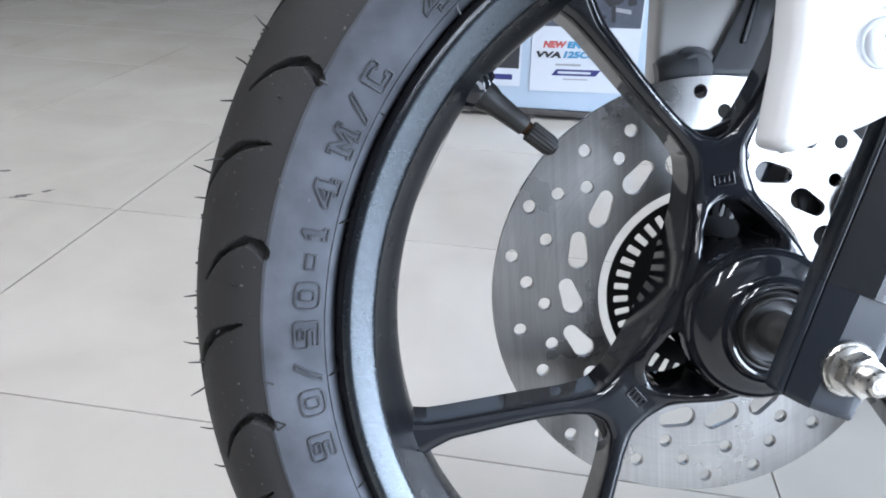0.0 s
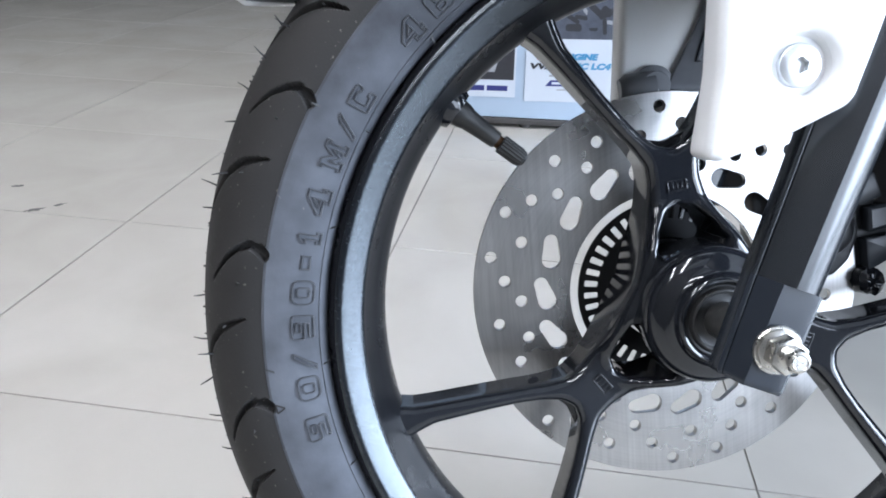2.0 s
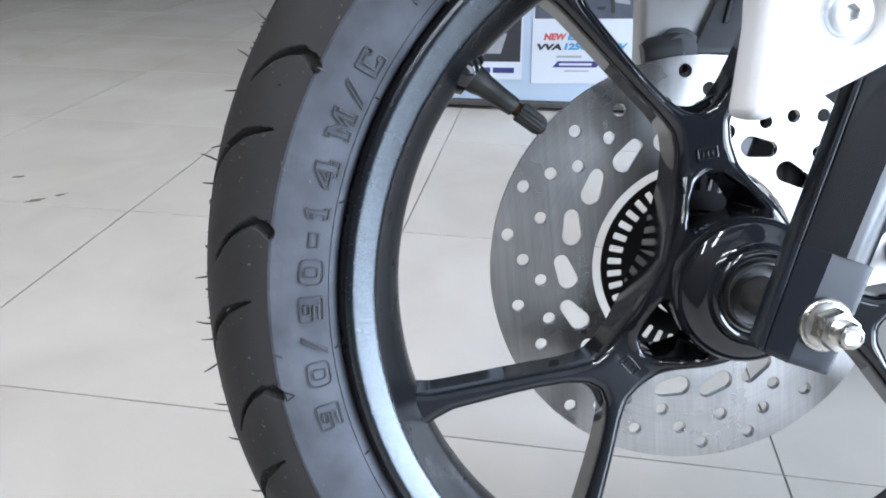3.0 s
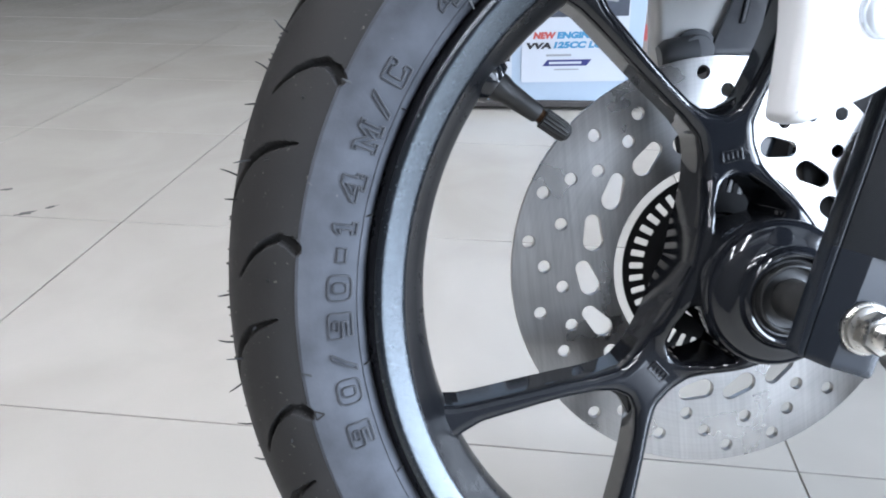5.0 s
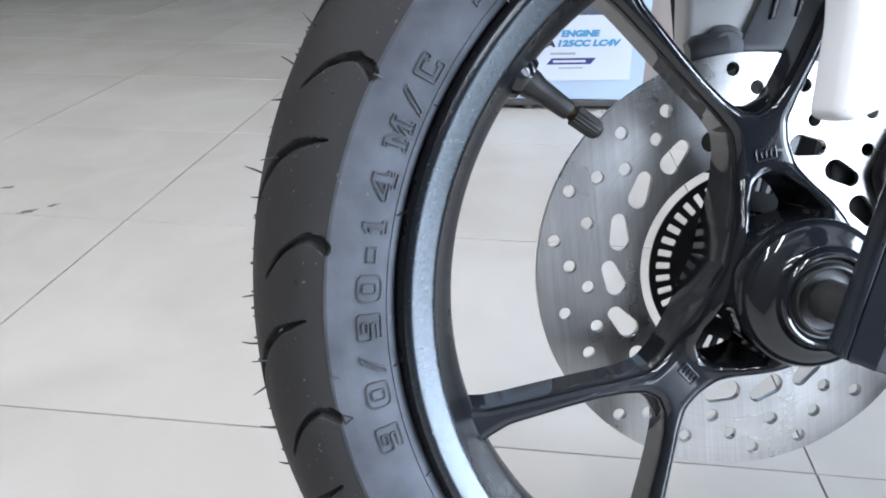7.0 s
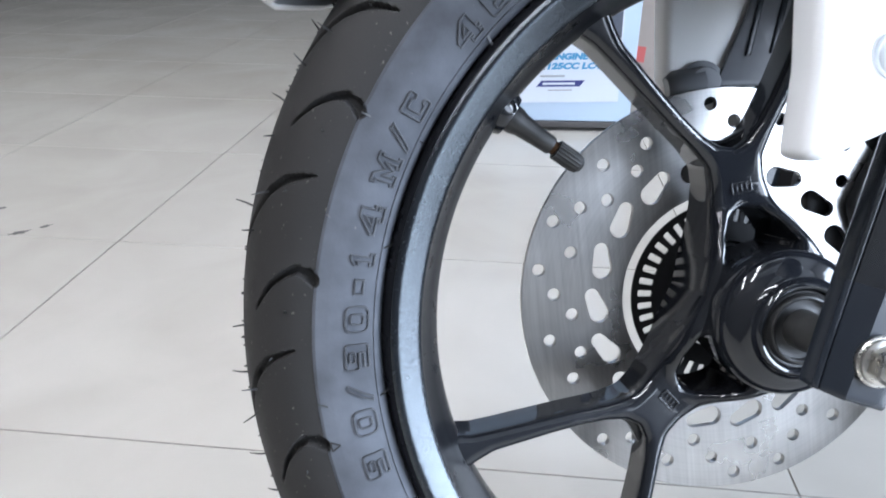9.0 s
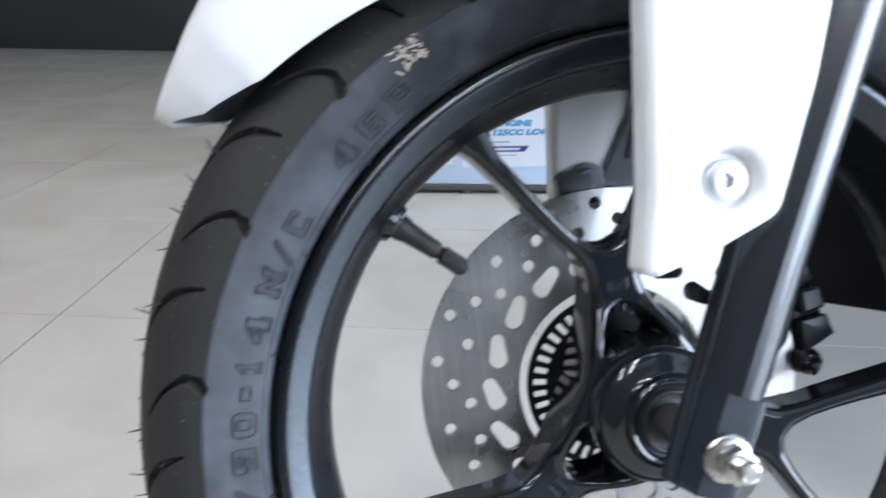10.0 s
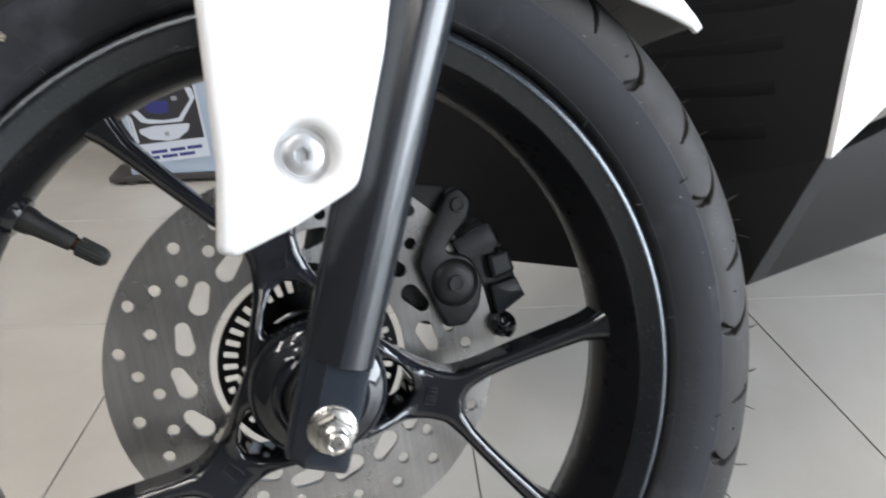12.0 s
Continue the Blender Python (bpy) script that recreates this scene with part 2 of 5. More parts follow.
GLOWPANEL = material("lit_diffuser", (0.8, 0.8, 0.8), 0.6)
GLOWPANEL.node_tree.nodes["Principled BSDF"].inputs["Emission Color"].default_value = (1.0, 0.985, 0.95, 1)
GLOWPANEL.node_tree.nodes["Principled BSDF"].inputs["Emission Strength"].default_value = CEILING_GLOW
DARKWALL = material("dark_wall_panel", (0.02, 0.02, 0.021), 0.5, vary=0.3, scale=4)
BOARD = material("pale_blue_board", (0.42, 0.51, 0.62), 0.4, vary=0.05, scale=12)
PAPER = material("white_paper", (0.56, 0.60, 0.66), 0.5, vary=0.02, scale=60)
RED = material("red_print", (0.48, 0.10, 0.09), 0.5, vary=0.1, scale=200)
BLUE = material("blue_print", (0.07, 0.26, 0.46), 0.5, vary=0.1, scale=200)
NAVY = material("navy_print", (0.03, 0.035, 0.16), 0.5, vary=0.15, scale=200)
INK = material("black_print", (0.03, 0.03, 0.035), 0.5, vary=0.2, scale=90)
SLATE = material("slate_photo_print", (0.075, 0.085, 0.11), 0.45, vary=0.5, scale=45)
GREYINK = material("grey_print", (0.3, 0.31, 0.33), 0.5, vary=0.2, scale=90)
BASE = material("dusty_dark_base", (0.05, 0.045, 0.042), 0.7, vary=0.4, scale=40)
CONCRETE = material("pale_concrete", (0.4, 0.39, 0.37), 0.85, vary=0.15, scale=3, bump=0.3, bump_scale=60)
CARTON = material("grey_brown_card", (0.30, 0.25, 0.22), 0.8, vary=0.15, scale=20)
DIRT = material("dark_dirt", (0.10, 0.094, 0.088), 0.9, vary=0.3, scale=200)

# ---- mesh helpers ----
from mathutils import geometry


def mesh_object(name, me, mat, parent=None, label="", smooth=40, flat_caps=False):
    me.name = name
    me.materials.clear()
    me.materials.append(mat)
    if smooth:
        me.polygons.foreach_set("use_smooth", [not (flat_caps and abs(p.normal.y) > 0.9999) for p in me.polygons])
        me.set_sharp_from_angle(angle=radians(smooth))
    ob = new(name, me)
    ob.parent = parent
    return tagged(ob, label)


def part(name, bm, mat, parent=None, label="", smooth=40, fix=True):
    if fix:
        bmesh.ops.recalc_face_normals(bm, faces=bm.faces)
    me = bpy.data.meshes.new(name)
    bm.to_mesh(me)
    bm.free()
    return mesh_object(name, me, mat, parent, label, smooth)


def evaluated(data):
    """The mesh of a curve or a text."""
    ob = new("shape", data)
    bpy.context.view_layer.update()
    me = bpy.data.meshes.new_from_object(ob.evaluated_get(bpy.context.evaluated_depsgraph_get()))
    bpy.data.objects.remove(ob)
    bpy.data.curves.remove(data)
    return me


def inset(loop, d):
    """The loop moved by d towards its left."""
    p = np.array(loop)
    a, b = p - np.roll(p, 1, 0), np.roll(p, -1, 0) - p
    a /= np.linalg.norm(a, axis=1, keepdims=True) + 1e-12
    b /= np.linalg.norm(b, axis=1, keepdims=True) + 1e-12
    n = np.stack([-(a[:, 1] + b[:, 1]), a[:, 0] + b[:, 0]], 1)
    size = np.linalg.norm(n, axis=1, keepdims=True) + 1e-12
    return p + n / size * d / np.maximum(size / 2, 0.6)


def inside(points, loops):
    """Even-odd test of points against all loops."""
    x, z = points[:, 0], points[:, 1]
    odd = np.zeros(len(points), bool)
    for loop in loops:
        q = np.roll(loop, -1, 0)
        for (x0, z0), (x1, z1) in zip(loop, q):
            if z0 != z1:
                odd ^= ((z0 > z) != (z1 > z)) & (x < (x1 - x0) * (z - z0) / (z1 - z0) + x0)
    return odd


def plate_mesh(loops, y0, y1, bevel=0.001, res=2):
    """A plate in the wheel's x-z plane from y0 to y1; the first loop is its outline, the others are holes; its edges are rounded."""
    turned_loops = []
    for k, loop in enumerate(loops):
        p = np.array([v[:2] for v in loop], float)
        keep = np.linalg.norm(p - np.roll(p, 1, 0), axis=1) > 2e-5
        p = p[keep]
        area = (p[:, 0] * np.roll(p[:, 1], -1) - np.roll(p[:, 0], -1) * p[:, 1]).sum()
        turned_loops.append(p if (area > 0) == (k == 0) else p[::-1])
    steps = [(bevel * (1 - math.sin(math.pi / 2 * i / res)), bevel * (1 - math.cos(math.pi / 2 * i / res))) for i in range(res + 1)]
    levels = [(d, y0 + h) for d, h in steps] + [(d, y1 - h) for d, h in reversed(steps)]
    verts, faces = [], []
    for p in turned_loops:
        n = len(p)
        first = len(verts)
        for d, y in levels:
            q = inset(p, d)
            verts += [(x, y, z) for x, z in q]
        for k in range(len(levels) - 1):
            for i in range(n):
                j = (i + 1) % n
                faces.append((first + k * n + i, first + k * n + j, first + (k + 1) * n + j, first + (k + 1) * n + i))
    for y, flip in ((y0, False), (y1, True)):
        rims = [inset(p, bevel) for p in turned_loops]
        flat, edges = [], []
        for q in rims:
            first = len(flat)
            flat += [Vector((float(x), float(z))) for x, z in q]
            edges += [(first + i, first + (i + 1) % len(q)) for i in range(len(q))]
        out, _, tris, _, _, _ = geometry.delaunay_2d_cdt(flat, edges, [], 0, 1e-7)
        co = np.array([tuple(v) for v in out])
        tris = np.array([t for t in tris if len(t) == 3])
        tris = tris[inside(co[tris].mean(1), rims)]
        first = len(verts)
        verts += [(x, y, z) for x, z in co]
        for t in tris:
            faces.append(tuple(first + v for v in (t[::-1] if flip else t)))
    bm = bmesh.new()
    made = [bm.verts.new(v) for v in verts]
    for f in faces:
        try:
            bm.faces.new([made[v] for v in f])
        except ValueError:
            pass
    bmesh.ops.remove_doubles(bm, verts=bm.verts, dist=2e-6)
    bmesh.ops.recalc_face_normals(bm, faces=bm.faces)
    me = bpy.data.meshes.new("plate")
    bm.to_mesh(me)
    bm.free()
    return me


def plate(name, loops, y0, y1, mat, parent, bevel=0.001, res=2, label="", smooth=35):
    return mesh_object(name, plate_mesh(loops, y0, y1, bevel, res), mat, parent, label, smooth, True)


def casting(name, loops, top, back, mat, parent, round_by=0.0054, drop=0.0048, label="", wall=5, mesh_size=0.0010):
    """A cast piece whose front swells from its edges: loops as for a plate, top and back give y at a place; the front falls by drop within round_by of an edge."""
    loops = [np.array([v[:2] for v in loop], float) for loop in loops]
    turned_loops = []
    for k, p in enumerate(loops):
        p = p[np.linalg.norm(p - np.roll(p, 1, 0), axis=1) > 4e-5]
        long = np.linalg.norm(np.roll(p, -1, 0) - p, axis=1)
        p = np.concatenate([p[i] + (p[(i + 1) % len(p)] - p[i]) * np.linspace(0, 1, max(1, math.ceil(long[i] / 0.0011)), endpoint=False)[:, None] for i in range(len(p))])
        area = (p[:, 0] * np.roll(p[:, 1], -1) - np.roll(p[:, 0], -1) * p[:, 1]).sum()
        turned_loops.append(p if (area > 0) == (k == 0) else p[::-1])
    a = np.concatenate(turned_loops)
    b = np.concatenate([np.roll(p, -1, 0) for p in turned_loops])

    def depth(q):
        """Distance of points from the nearest edge."""
        ab = b - a
        u = np.clip(((q[:, None] - a) * ab).sum(-1) / ((ab * ab).sum(-1) + 1e-15), 0, 1)
        return np.linalg.norm(a + u[..., None] * ab - q[:, None], axis=-1).min(1)

    inner = []
    for d in (0.0003, 0.0008, 0.0015, 0.0024, 0.0034):
        for p in turned_loops:
            q = inset(p, d)
            inner.append(q[depth(q) > d * 0.93])
    lo, hi = a.min(0), a.max(0)
    gx, gz = np.meshgrid(np.arange(lo[0], hi[0], mesh_size), np.arange(lo[1], hi[1], mesh_size))
    gx = gx + (np.arange(gx.shape[0]) % 2)[:, None] * mesh_size / 2
    q = np.stack([gx.ravel(), gz.ravel()], 1)
    q = q[inside(q, turned_loops)]
    inner.append(q[depth(q) > 0.0038])
    flat = np.concatenate(turned_loops + inner)
    edges, first = [], 0
    for p in turned_loops:
        edges += [(first + i, first + (i + 1) % len(p)) for i in range(len(p))]
        first += len(p)
    out, _, tris, _, _, _ = geometry.delaunay_2d_cdt([Vector(v) for v in flat.tolist()], edges, [], 0, 1e-7)
    co = np.array([tuple(v) for v in out])
    tris = np.array([t for t in tris if len(t) == 3])
    tris = tris[inside(co[tris].mean(1), turned_loops)]
    swell = 1 - np.clip(depth(co) / round_by, 0, 1)
    ys = np.array([top(x, z) for x, z in co]) + drop * (1 - np.sqrt(np.maximum(0, 1 - swell ** 2)))
    verts = [(x, y, z) for (x, z), y in zip(co.tolist(), ys.tolist())]
    faces = [tuple(int(v) for v in t) for t in tris]
    for p in turned_loops:
        n = len(p)
        start = len(verts)
        for j in range(wall + 1):
            for x, z in p.tolist():
                f = top(x, z) + drop
                verts.append((x, f + (back(x, z) - f) * j / wall, z))
        for j in range(wall):
            for i in range(n):
                k = (i + 1) % n
                faces.append((start + j * n + i, start + j * n + k, start + (j + 1) * n + k, start + (j + 1) * n + i))
    start = len(verts)
    verts += [(x, back(x, z), z) for x, z in co.tolist()]
    faces += [tuple(start + int(v) for v in t[::-1]) for t in tris]
    bm = bmesh.new()
    made = [bm.verts.new(v) for v in verts]
    for f in faces:
        try:
            bm.faces.new([made[v] for v in f])
        except ValueError:
            pass
    bmesh.ops.remove_doubles(bm, verts=bm.verts, dist=4e-6)
    return part(name, bm, mat, parent, label, smooth=62)


def rounded(points, radius, n=5):
    """A closed polygon with its corners rounded; a point may bring a radius of its own."""
    out = []
    k = len(points)
    for i in range(k):
        p = Vector(points[i][:2])
        r = points[i][2] if len(points[i]) > 2 else radius
        a, b = Vector(points[i - 1][:2]) - p, Vector(points[(i + 1) % k][:2]) - p
        cut = min(r / max(math.tan(a.angle(b) / 2), 1e-3), a.length * 0.49, b.length * 0.49)
        s, e = p + a.normalized() * cut, p + b.normalized() * cut
        for j in range(n + 1):
            u = j / n
            q = s * (1 - u) ** 2 + p * 2 * u * (1 - u) + e * u * u
            out.append((q.x, q.y))
    return out


def circle(x, z, r, n=28, phase=0.0):
    return [(x + r * math.cos(phase + 2 * math.pi * i / n), z + r * math.sin(phase + 2 * math.pi * i / n)) for i in range(n)]


def lathe(profile, n=96, cx=0.0, cz=0.0, closed=False):
    """Turns (radius, y) pairs about an axle along y at (cx, cz)."""
    bm = bmesh.new()
    rings = []
    for r, y in profile:
        if r < 1e-6:
            rings.append([bm.verts.new((cx, y, cz))])
        else:
            rings.append([bm.verts.new((cx + r * math.cos(2 * math.pi * i / n), y, cz + r * math.sin(2 * math.pi * i / n))) for i in range(n)])
    pairs = list(zip(rings, rings[1:]))
    if closed:
        pairs.append((rings[-1], rings[0]))
    for a, b in pairs:
        for i in range(n):
            j = (i + 1) % n
            if len(a) == 1 and len(b) == 1:
                continue
            if len(a) == 1:
                bm.faces.new((a[0], b[j], b[i]))
            elif len(b) == 1:
                bm.faces.new((a[i], a[j], b[0]))
            else:
                bm.faces.new((a[i], a[j], b[j], b[i]))
    return bm


def along(bm, start, end):
    """Lays a shape turned about y so that its y runs from start towards end."""
    d = (Vector(end) - Vector(start)).normalized()
    turn = Vector((0, 1, 0)).rotation_difference(d).to_matrix().to_4x4()
    bmesh.ops.transform(bm, matrix=Matrix.Translation(start) @ turn, verts=bm.verts)
    return bm


def box(x0, x1, y0, y1, z0, z1, bevel=0.0, seg=2):
    bm = bmesh.new()
    bmesh.ops.create_cube(bm, size=1)
    bmesh.ops.transform(bm, matrix=Matrix.Translation(((x0 + x1) / 2, (y0 + y1) / 2, (z0 + z1) / 2)) @ Matrix.Diagonal((x1 - x0, y1 - y0, z1 - z0, 1)), verts=bm.verts)
    if bevel:
        bmesh.ops.bevel(bm, geom=bm.edges[:], offset=bevel, segments=seg, affect="EDGES", profile=0.5)
    return bm


def slab(points, away, bevel=0.002):
    """A flat panel with the given corners, thickened by the vector away."""
    bm = bmesh.new()
    a = [bm.verts.new(p) for p in points]
    b = [bm.verts.new(Vector(p) + Vector(away)) for p in points]
    bm.faces.new(a)
    bm.faces.new(b[::-1])
    for i in range(len(a)):
        j = (i + 1) % len(a)
        bm.faces.new((a[j], a[i], b[i], b[j]))
    bmesh.ops.recalc_face_normals(bm, faces=bm.faces)
    if bevel:
        bmesh.ops.bevel(bm, geom=bm.edges[:], offset=bevel, segments=2, affect="EDGES", profile=0.5)
    return bm


def text_mesh(body, size, outline=0.0, depth=0.0, bold=0.0):
    cu = bpy.data.curves.new("text", "FONT")
    cu.body, cu.size, cu.align_x, cu.offset = body, size, "CENTER", bold
    if outline:
        cu.fill_mode, cu.bevel_depth, cu.bevel_resolution = "NONE", outline, 1
    else:
        cu.extrude = depth
    cu.resolution_u = 4
    return evaluated(cu)


# ---- room ----
SIZE, DEEP, GX, GY = 0.3959, 0.3900, -0.6700, 0.4899   # tile pitches and one joint crossing, in the room's axes
turned = Matrix.Rotation(radians(ROOM), 4, "Z")


def wall_block(name, x0, x1, y0, y1, z0, z1, mat, label):
    ob = part(name, box(x0, x1, y0, y1, z0, z1), mat, None, label, smooth=0)
    ob.matrix_world = turned
    return tagged(ob, kind="structure")


floor_bed = wall_block("floor", LEFT, RIGHT, FRONT, BACK, -0.12, -0.0025, GROUT, "grey grout bed under pale polished porcelain floor tiles")
wall_block("wall_back", LEFT - 0.15, RIGHT + 0.15, BACK, BACK + 0.15, -0.12, TOP, DARKWALL, "dark panelled back wall of the showroom")
wall_block("wall_left", LEFT - 0.15, LEFT, FRONT - 0.15, BACK, -0.12, TOP, GREYWALL, "dark grey painted side wall of the showroom")
wall_block("wall_right", RIGHT, RIGHT + 0.15, DOOR1, BACK, -0.12, TOP, GREYWALL, "dark grey painted side wall of the showroom")
wall_block("wall_right_corner", RIGHT, RIGHT + 0.15, FRONT - 0.15, DOOR0, -0.12, TOP, PLASTER, "white painted wall beside the shop window")
wall_block("wall_right_lintel", RIGHT, RIGHT + 0.15, DOOR0, DOOR1, DOOR_TOP, TOP, PLASTER, "white painted lintel over the shop window")
wall_block("wall_right_sill", RIGHT, RIGHT + 0.15, DOOR0, DOOR1, -0.12, DOOR_SILL, GREYWALL, "dark grey wall under the shop window")
wall_block("wall_front_side", LEFT, WIN0, FRONT - 0.15, FRONT, -0.12, TOP, FRONTWALL, "pale grey wall beside the window")
wall_block("wall_front_end", WIN1, RIGHT, FRONT - 0.15, FRONT, -0.12, TOP, FRONTWALL, "pale grey wall beside the window")
wall_block("wall_front_sill", WIN0, WIN1, FRONT - 0.15, FRONT, -0.12, SILL, FRONTWALL, "pale grey wall under the window")
wall_block("wall_front_lintel", WIN0, WIN1, FRONT - 0.15, FRONT, HEAD, TOP, FRONTWALL, "pale grey lintel over the window")
wall_block("ceiling", LEFT - 0.15, RIGHT + 0.15, FRONT - 0.15, BACK + 0.15, TOP, TOP + 0.1, CEILING, "plain grey ceiling of the showroom")
ground = part("ground", box(-200, 200, -200, 200, -0.6, -0.13), CONCRETE, None, "pale concrete ground outside the shop", smooth=0)
tagged(ground, kind="structure")


def ceiling_light(x, y):
    """A long fluorescent batten under the ceiling."""
    ob = tagged(new("ceiling_light"), "long white fluorescent batten under the showroom ceiling", "ceiling light", "ceiling lights")
    ob.matrix_world = turned @ Matrix.Translation((x, y, TOP))
    part("housing", box(-0.09, 0.09, -0.62, 0.62, -0.040, -0.001, 0.004), PLASTER, ob, smooth=0)
    part("diffuser", box(-0.08, 0.08, -0.60, 0.60, -0.062, -0.041, 0.006), GLOWPANEL, ob)
    return ob


for cx, cy in CEILING_LIGHTS:
    ceiling_light(cx, cy)

# ---- scooter: all of it in the axes of its front wheel, which leans and is steered ----
# x along the wheel's plane to the rear, y along the axle away from the viewer (0: the disc's face), z up in the wheel's plane
WHEEL = Matrix(((0.99574, 0.02844, -0.08770, 0), (0.0, 0.95123, 0.30849, 0), (0.09220, -0.30718, 0.94717, 0.23436), (0, 0, 0, 1)))
MID = -0.045            # the wheel's middle plane
scooter = tagged(new("scooter"), "white scooter with black cast front wheel and disc brake", "scooter")
scooter.matrix_world = WHEEL


def curve_at(pairs, x):
    """Straight lines between (x, y) pairs."""
    return float(np.interp(x, [p[0] for p in pairs], [p[1] for p in pairs]))


# -- tyre --
CROWN, TREAD_R = 0.2183, 0.0417     # centre and size of the tread's arc


def tread_point(phi):
    c, s = math.cos(phi), math.sin(phi)
    return CROWN + 0.0382 * abs(c) ** 0.92, TREAD_R * s


SIDE = [(0.2207, 0.0419), (0.2196, 0.0426), (0.2140, 0.0429), (0.2080, 0.0426), (0.2010, 0.0410), (0.1968, 0.0388), (0.1951, 0.0376),
        (0.1947, 0.0380), (0.1941, 0.0376), (0.1930, 0.0358), (0.1920, 0.0335), (0.1914, 0.0310), (0.1908, 0.0270), (0.1890, 0.0200)]


PITCH = 360 / 19        # degrees from one pair of grooves to the next
FIRST = 147.5           # where one of the notched grooves begins
NOTCHED = ([(0.0, 88.5), (-0.6, 82), (-0.9, 75), (-0.2, 67), (1.2, 57), (3.9, 45)], [3.0, 2.3, 1.7, 1.4, 1.1, 0.4], 0.0040)
POINTED = ([(7.9, 76), (8.5, 66), (9.3, 55), (11.0, 42), (13.5, 30), (17.0, 16), (20.5, 6)], [0.2, 1.2, 1.8, 1.8, 1.6, 1.2, 0.5], 0.0035)


def groove_depth(deg, phi, sets=(NOTCHED, POINTED)):
    """Depth of the tread pattern, in one pitch, at an angle and a place across the tread (both in degrees)."""
    depth = 0.0
    for shift in (-PITCH, 0, PITCH):
        for line, width, full in sets:
            for (a, b), (c, d), w0, w1 in zip(line, line[1:], width, width[1:]):
                r = CROWN + 0.038 * math.cos(math.radians(min(phi, 88)))
                ax, ay = math.radians(a + shift - deg) * r * 1000, math.radians(b - phi) * 40
                bx, by = math.radians(c + shift - deg) * r * 1000, math.radians(d - phi) * 40
                ll = (bx - ax) ** 2 + (by - ay) ** 2
                u = min(1, max(0, -(ax * (bx - ax) + ay * (by - ay)) / ll))
                dist = math.hypot(ax + u * (bx - ax), ay + u * (by - ay))
                w = w0 + u * (w1 - w0)
                k = min(1, max(0, (w + 0.3 - dist) / 0.6))
                depth = max(depth, full * k * k * (3 - 2 * k))
    return depth


def tyre_part(name, mat, rows_of, n, label):
    """A ring of quads: rows_of gives (radius array over the n angles, y array) across the profile."""
    rows = rows_of
    m = len(rows)
    ang = np.arange(n) * 2 * np.pi / n
    co = np.empty((m, n, 3))
    for i, (r, y) in enumerate(rows):
        co[i, :, 0], co[i, :, 1], co[i, :, 2] = r * np.cos(ang), y, r * np.sin(ang)
    idx = np.arange(m * n).reshape(m, n)
    nxt = np.roll(idx, -1, 1)
    faces = np.stack([idx[:-1], idx[1:], nxt[1:], nxt[:-1]], -1).reshape(-1, 4)
    me = bpy.data.meshes.new(name)
    me.from_pydata(co.reshape(-1, 3).tolist(), [], faces.tolist())
    me.validate()
    return mesh_object(name, me, mat, scooter, label, smooth=55)


STEP = 100
near_phi = np.linspace(88, 2, 100)
far_phi = np.linspace(0, 88, 26)
block_near = np.array([[groove_depth(PITCH * j / STEP, p) for j in range(STEP)] for p in near_phi])
block_far = np.array([[groove_depth((PITCH * j / STEP + 9) % PITCH, p) for j in range(STEP)] for p in far_phi])
OFFSET = round(FIRST / PITCH * STEP)
tread_rows = []
for sign, phis, block in ((-1, near_phi, block_near), (1, far_phi, block_far)):
    for p, d in zip(phis, block):
        r, off = tread_point(math.radians(p))
        d = np.roll(np.tile(d, 19), OFFSET)
        c, s = math.cos(math.radians(p)), math.sin(math.radians(p))
        tread_rows.append((r - d * max(c, 0.12), MID + sign * (off - d * s)))
tyre = tyre_part("tyre", TREAD, tread_rows, STEP * 19, "black rubber tyre with curved tread grooves and moulding hairs")
def side_rows(sign):
    """The sidewall's rings; on the near side the notches of the tread bite into its outer edge."""
    rings = [(0.2216, 0.0410)] + SIDE
    if sign < 0:
        rings = [(0.2216 - 0.0003 * i, curve_at([(0.2140, 0.0429), (0.2196, 0.0426), (0.2207, 0.0419), (0.2216, 0.0410)], 0.2216 - 0.0003 * i)) for i in range(24)] + SIDE[2:]
    n = STEP * 19
    for r, o in rings:
        bite = np.zeros(n)
        if sign < 0 and r > 0.2145:
            phi = 89 + (0.2216 - r) / 0.04 * 57.3
            bite = np.roll(np.tile([groove_depth(PITCH * j / STEP, phi, (NOTCHED,)) for j in range(STEP)], 19), OFFSET)
        yield np.full(n, r), MID + sign * (np.full(n, o) - bite), bite


for sign in (-1, 1):
    rows = list(side_rows(sign))
    bites = np.array([bite for _, _, bite in rows])
    rows = [(r, y) for r, y, _ in rows]
    if sign > 0:
        rows = rows[::-1]
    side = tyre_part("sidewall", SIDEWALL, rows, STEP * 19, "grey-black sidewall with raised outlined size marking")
    side.parent = tyre
    if sign < 0:
        # shade inside the notches is put in as the darker tread rubber
        side.data.materials.append(TREAD)
        deep = np.maximum(bites[:-1], bites[1:]).ravel() > 0.0012
        side.data.polygons.foreach_set("material_index", deep.astype(np.int32))


def side_y(r):
    return MID - curve_at(sorted(SIDE), r)


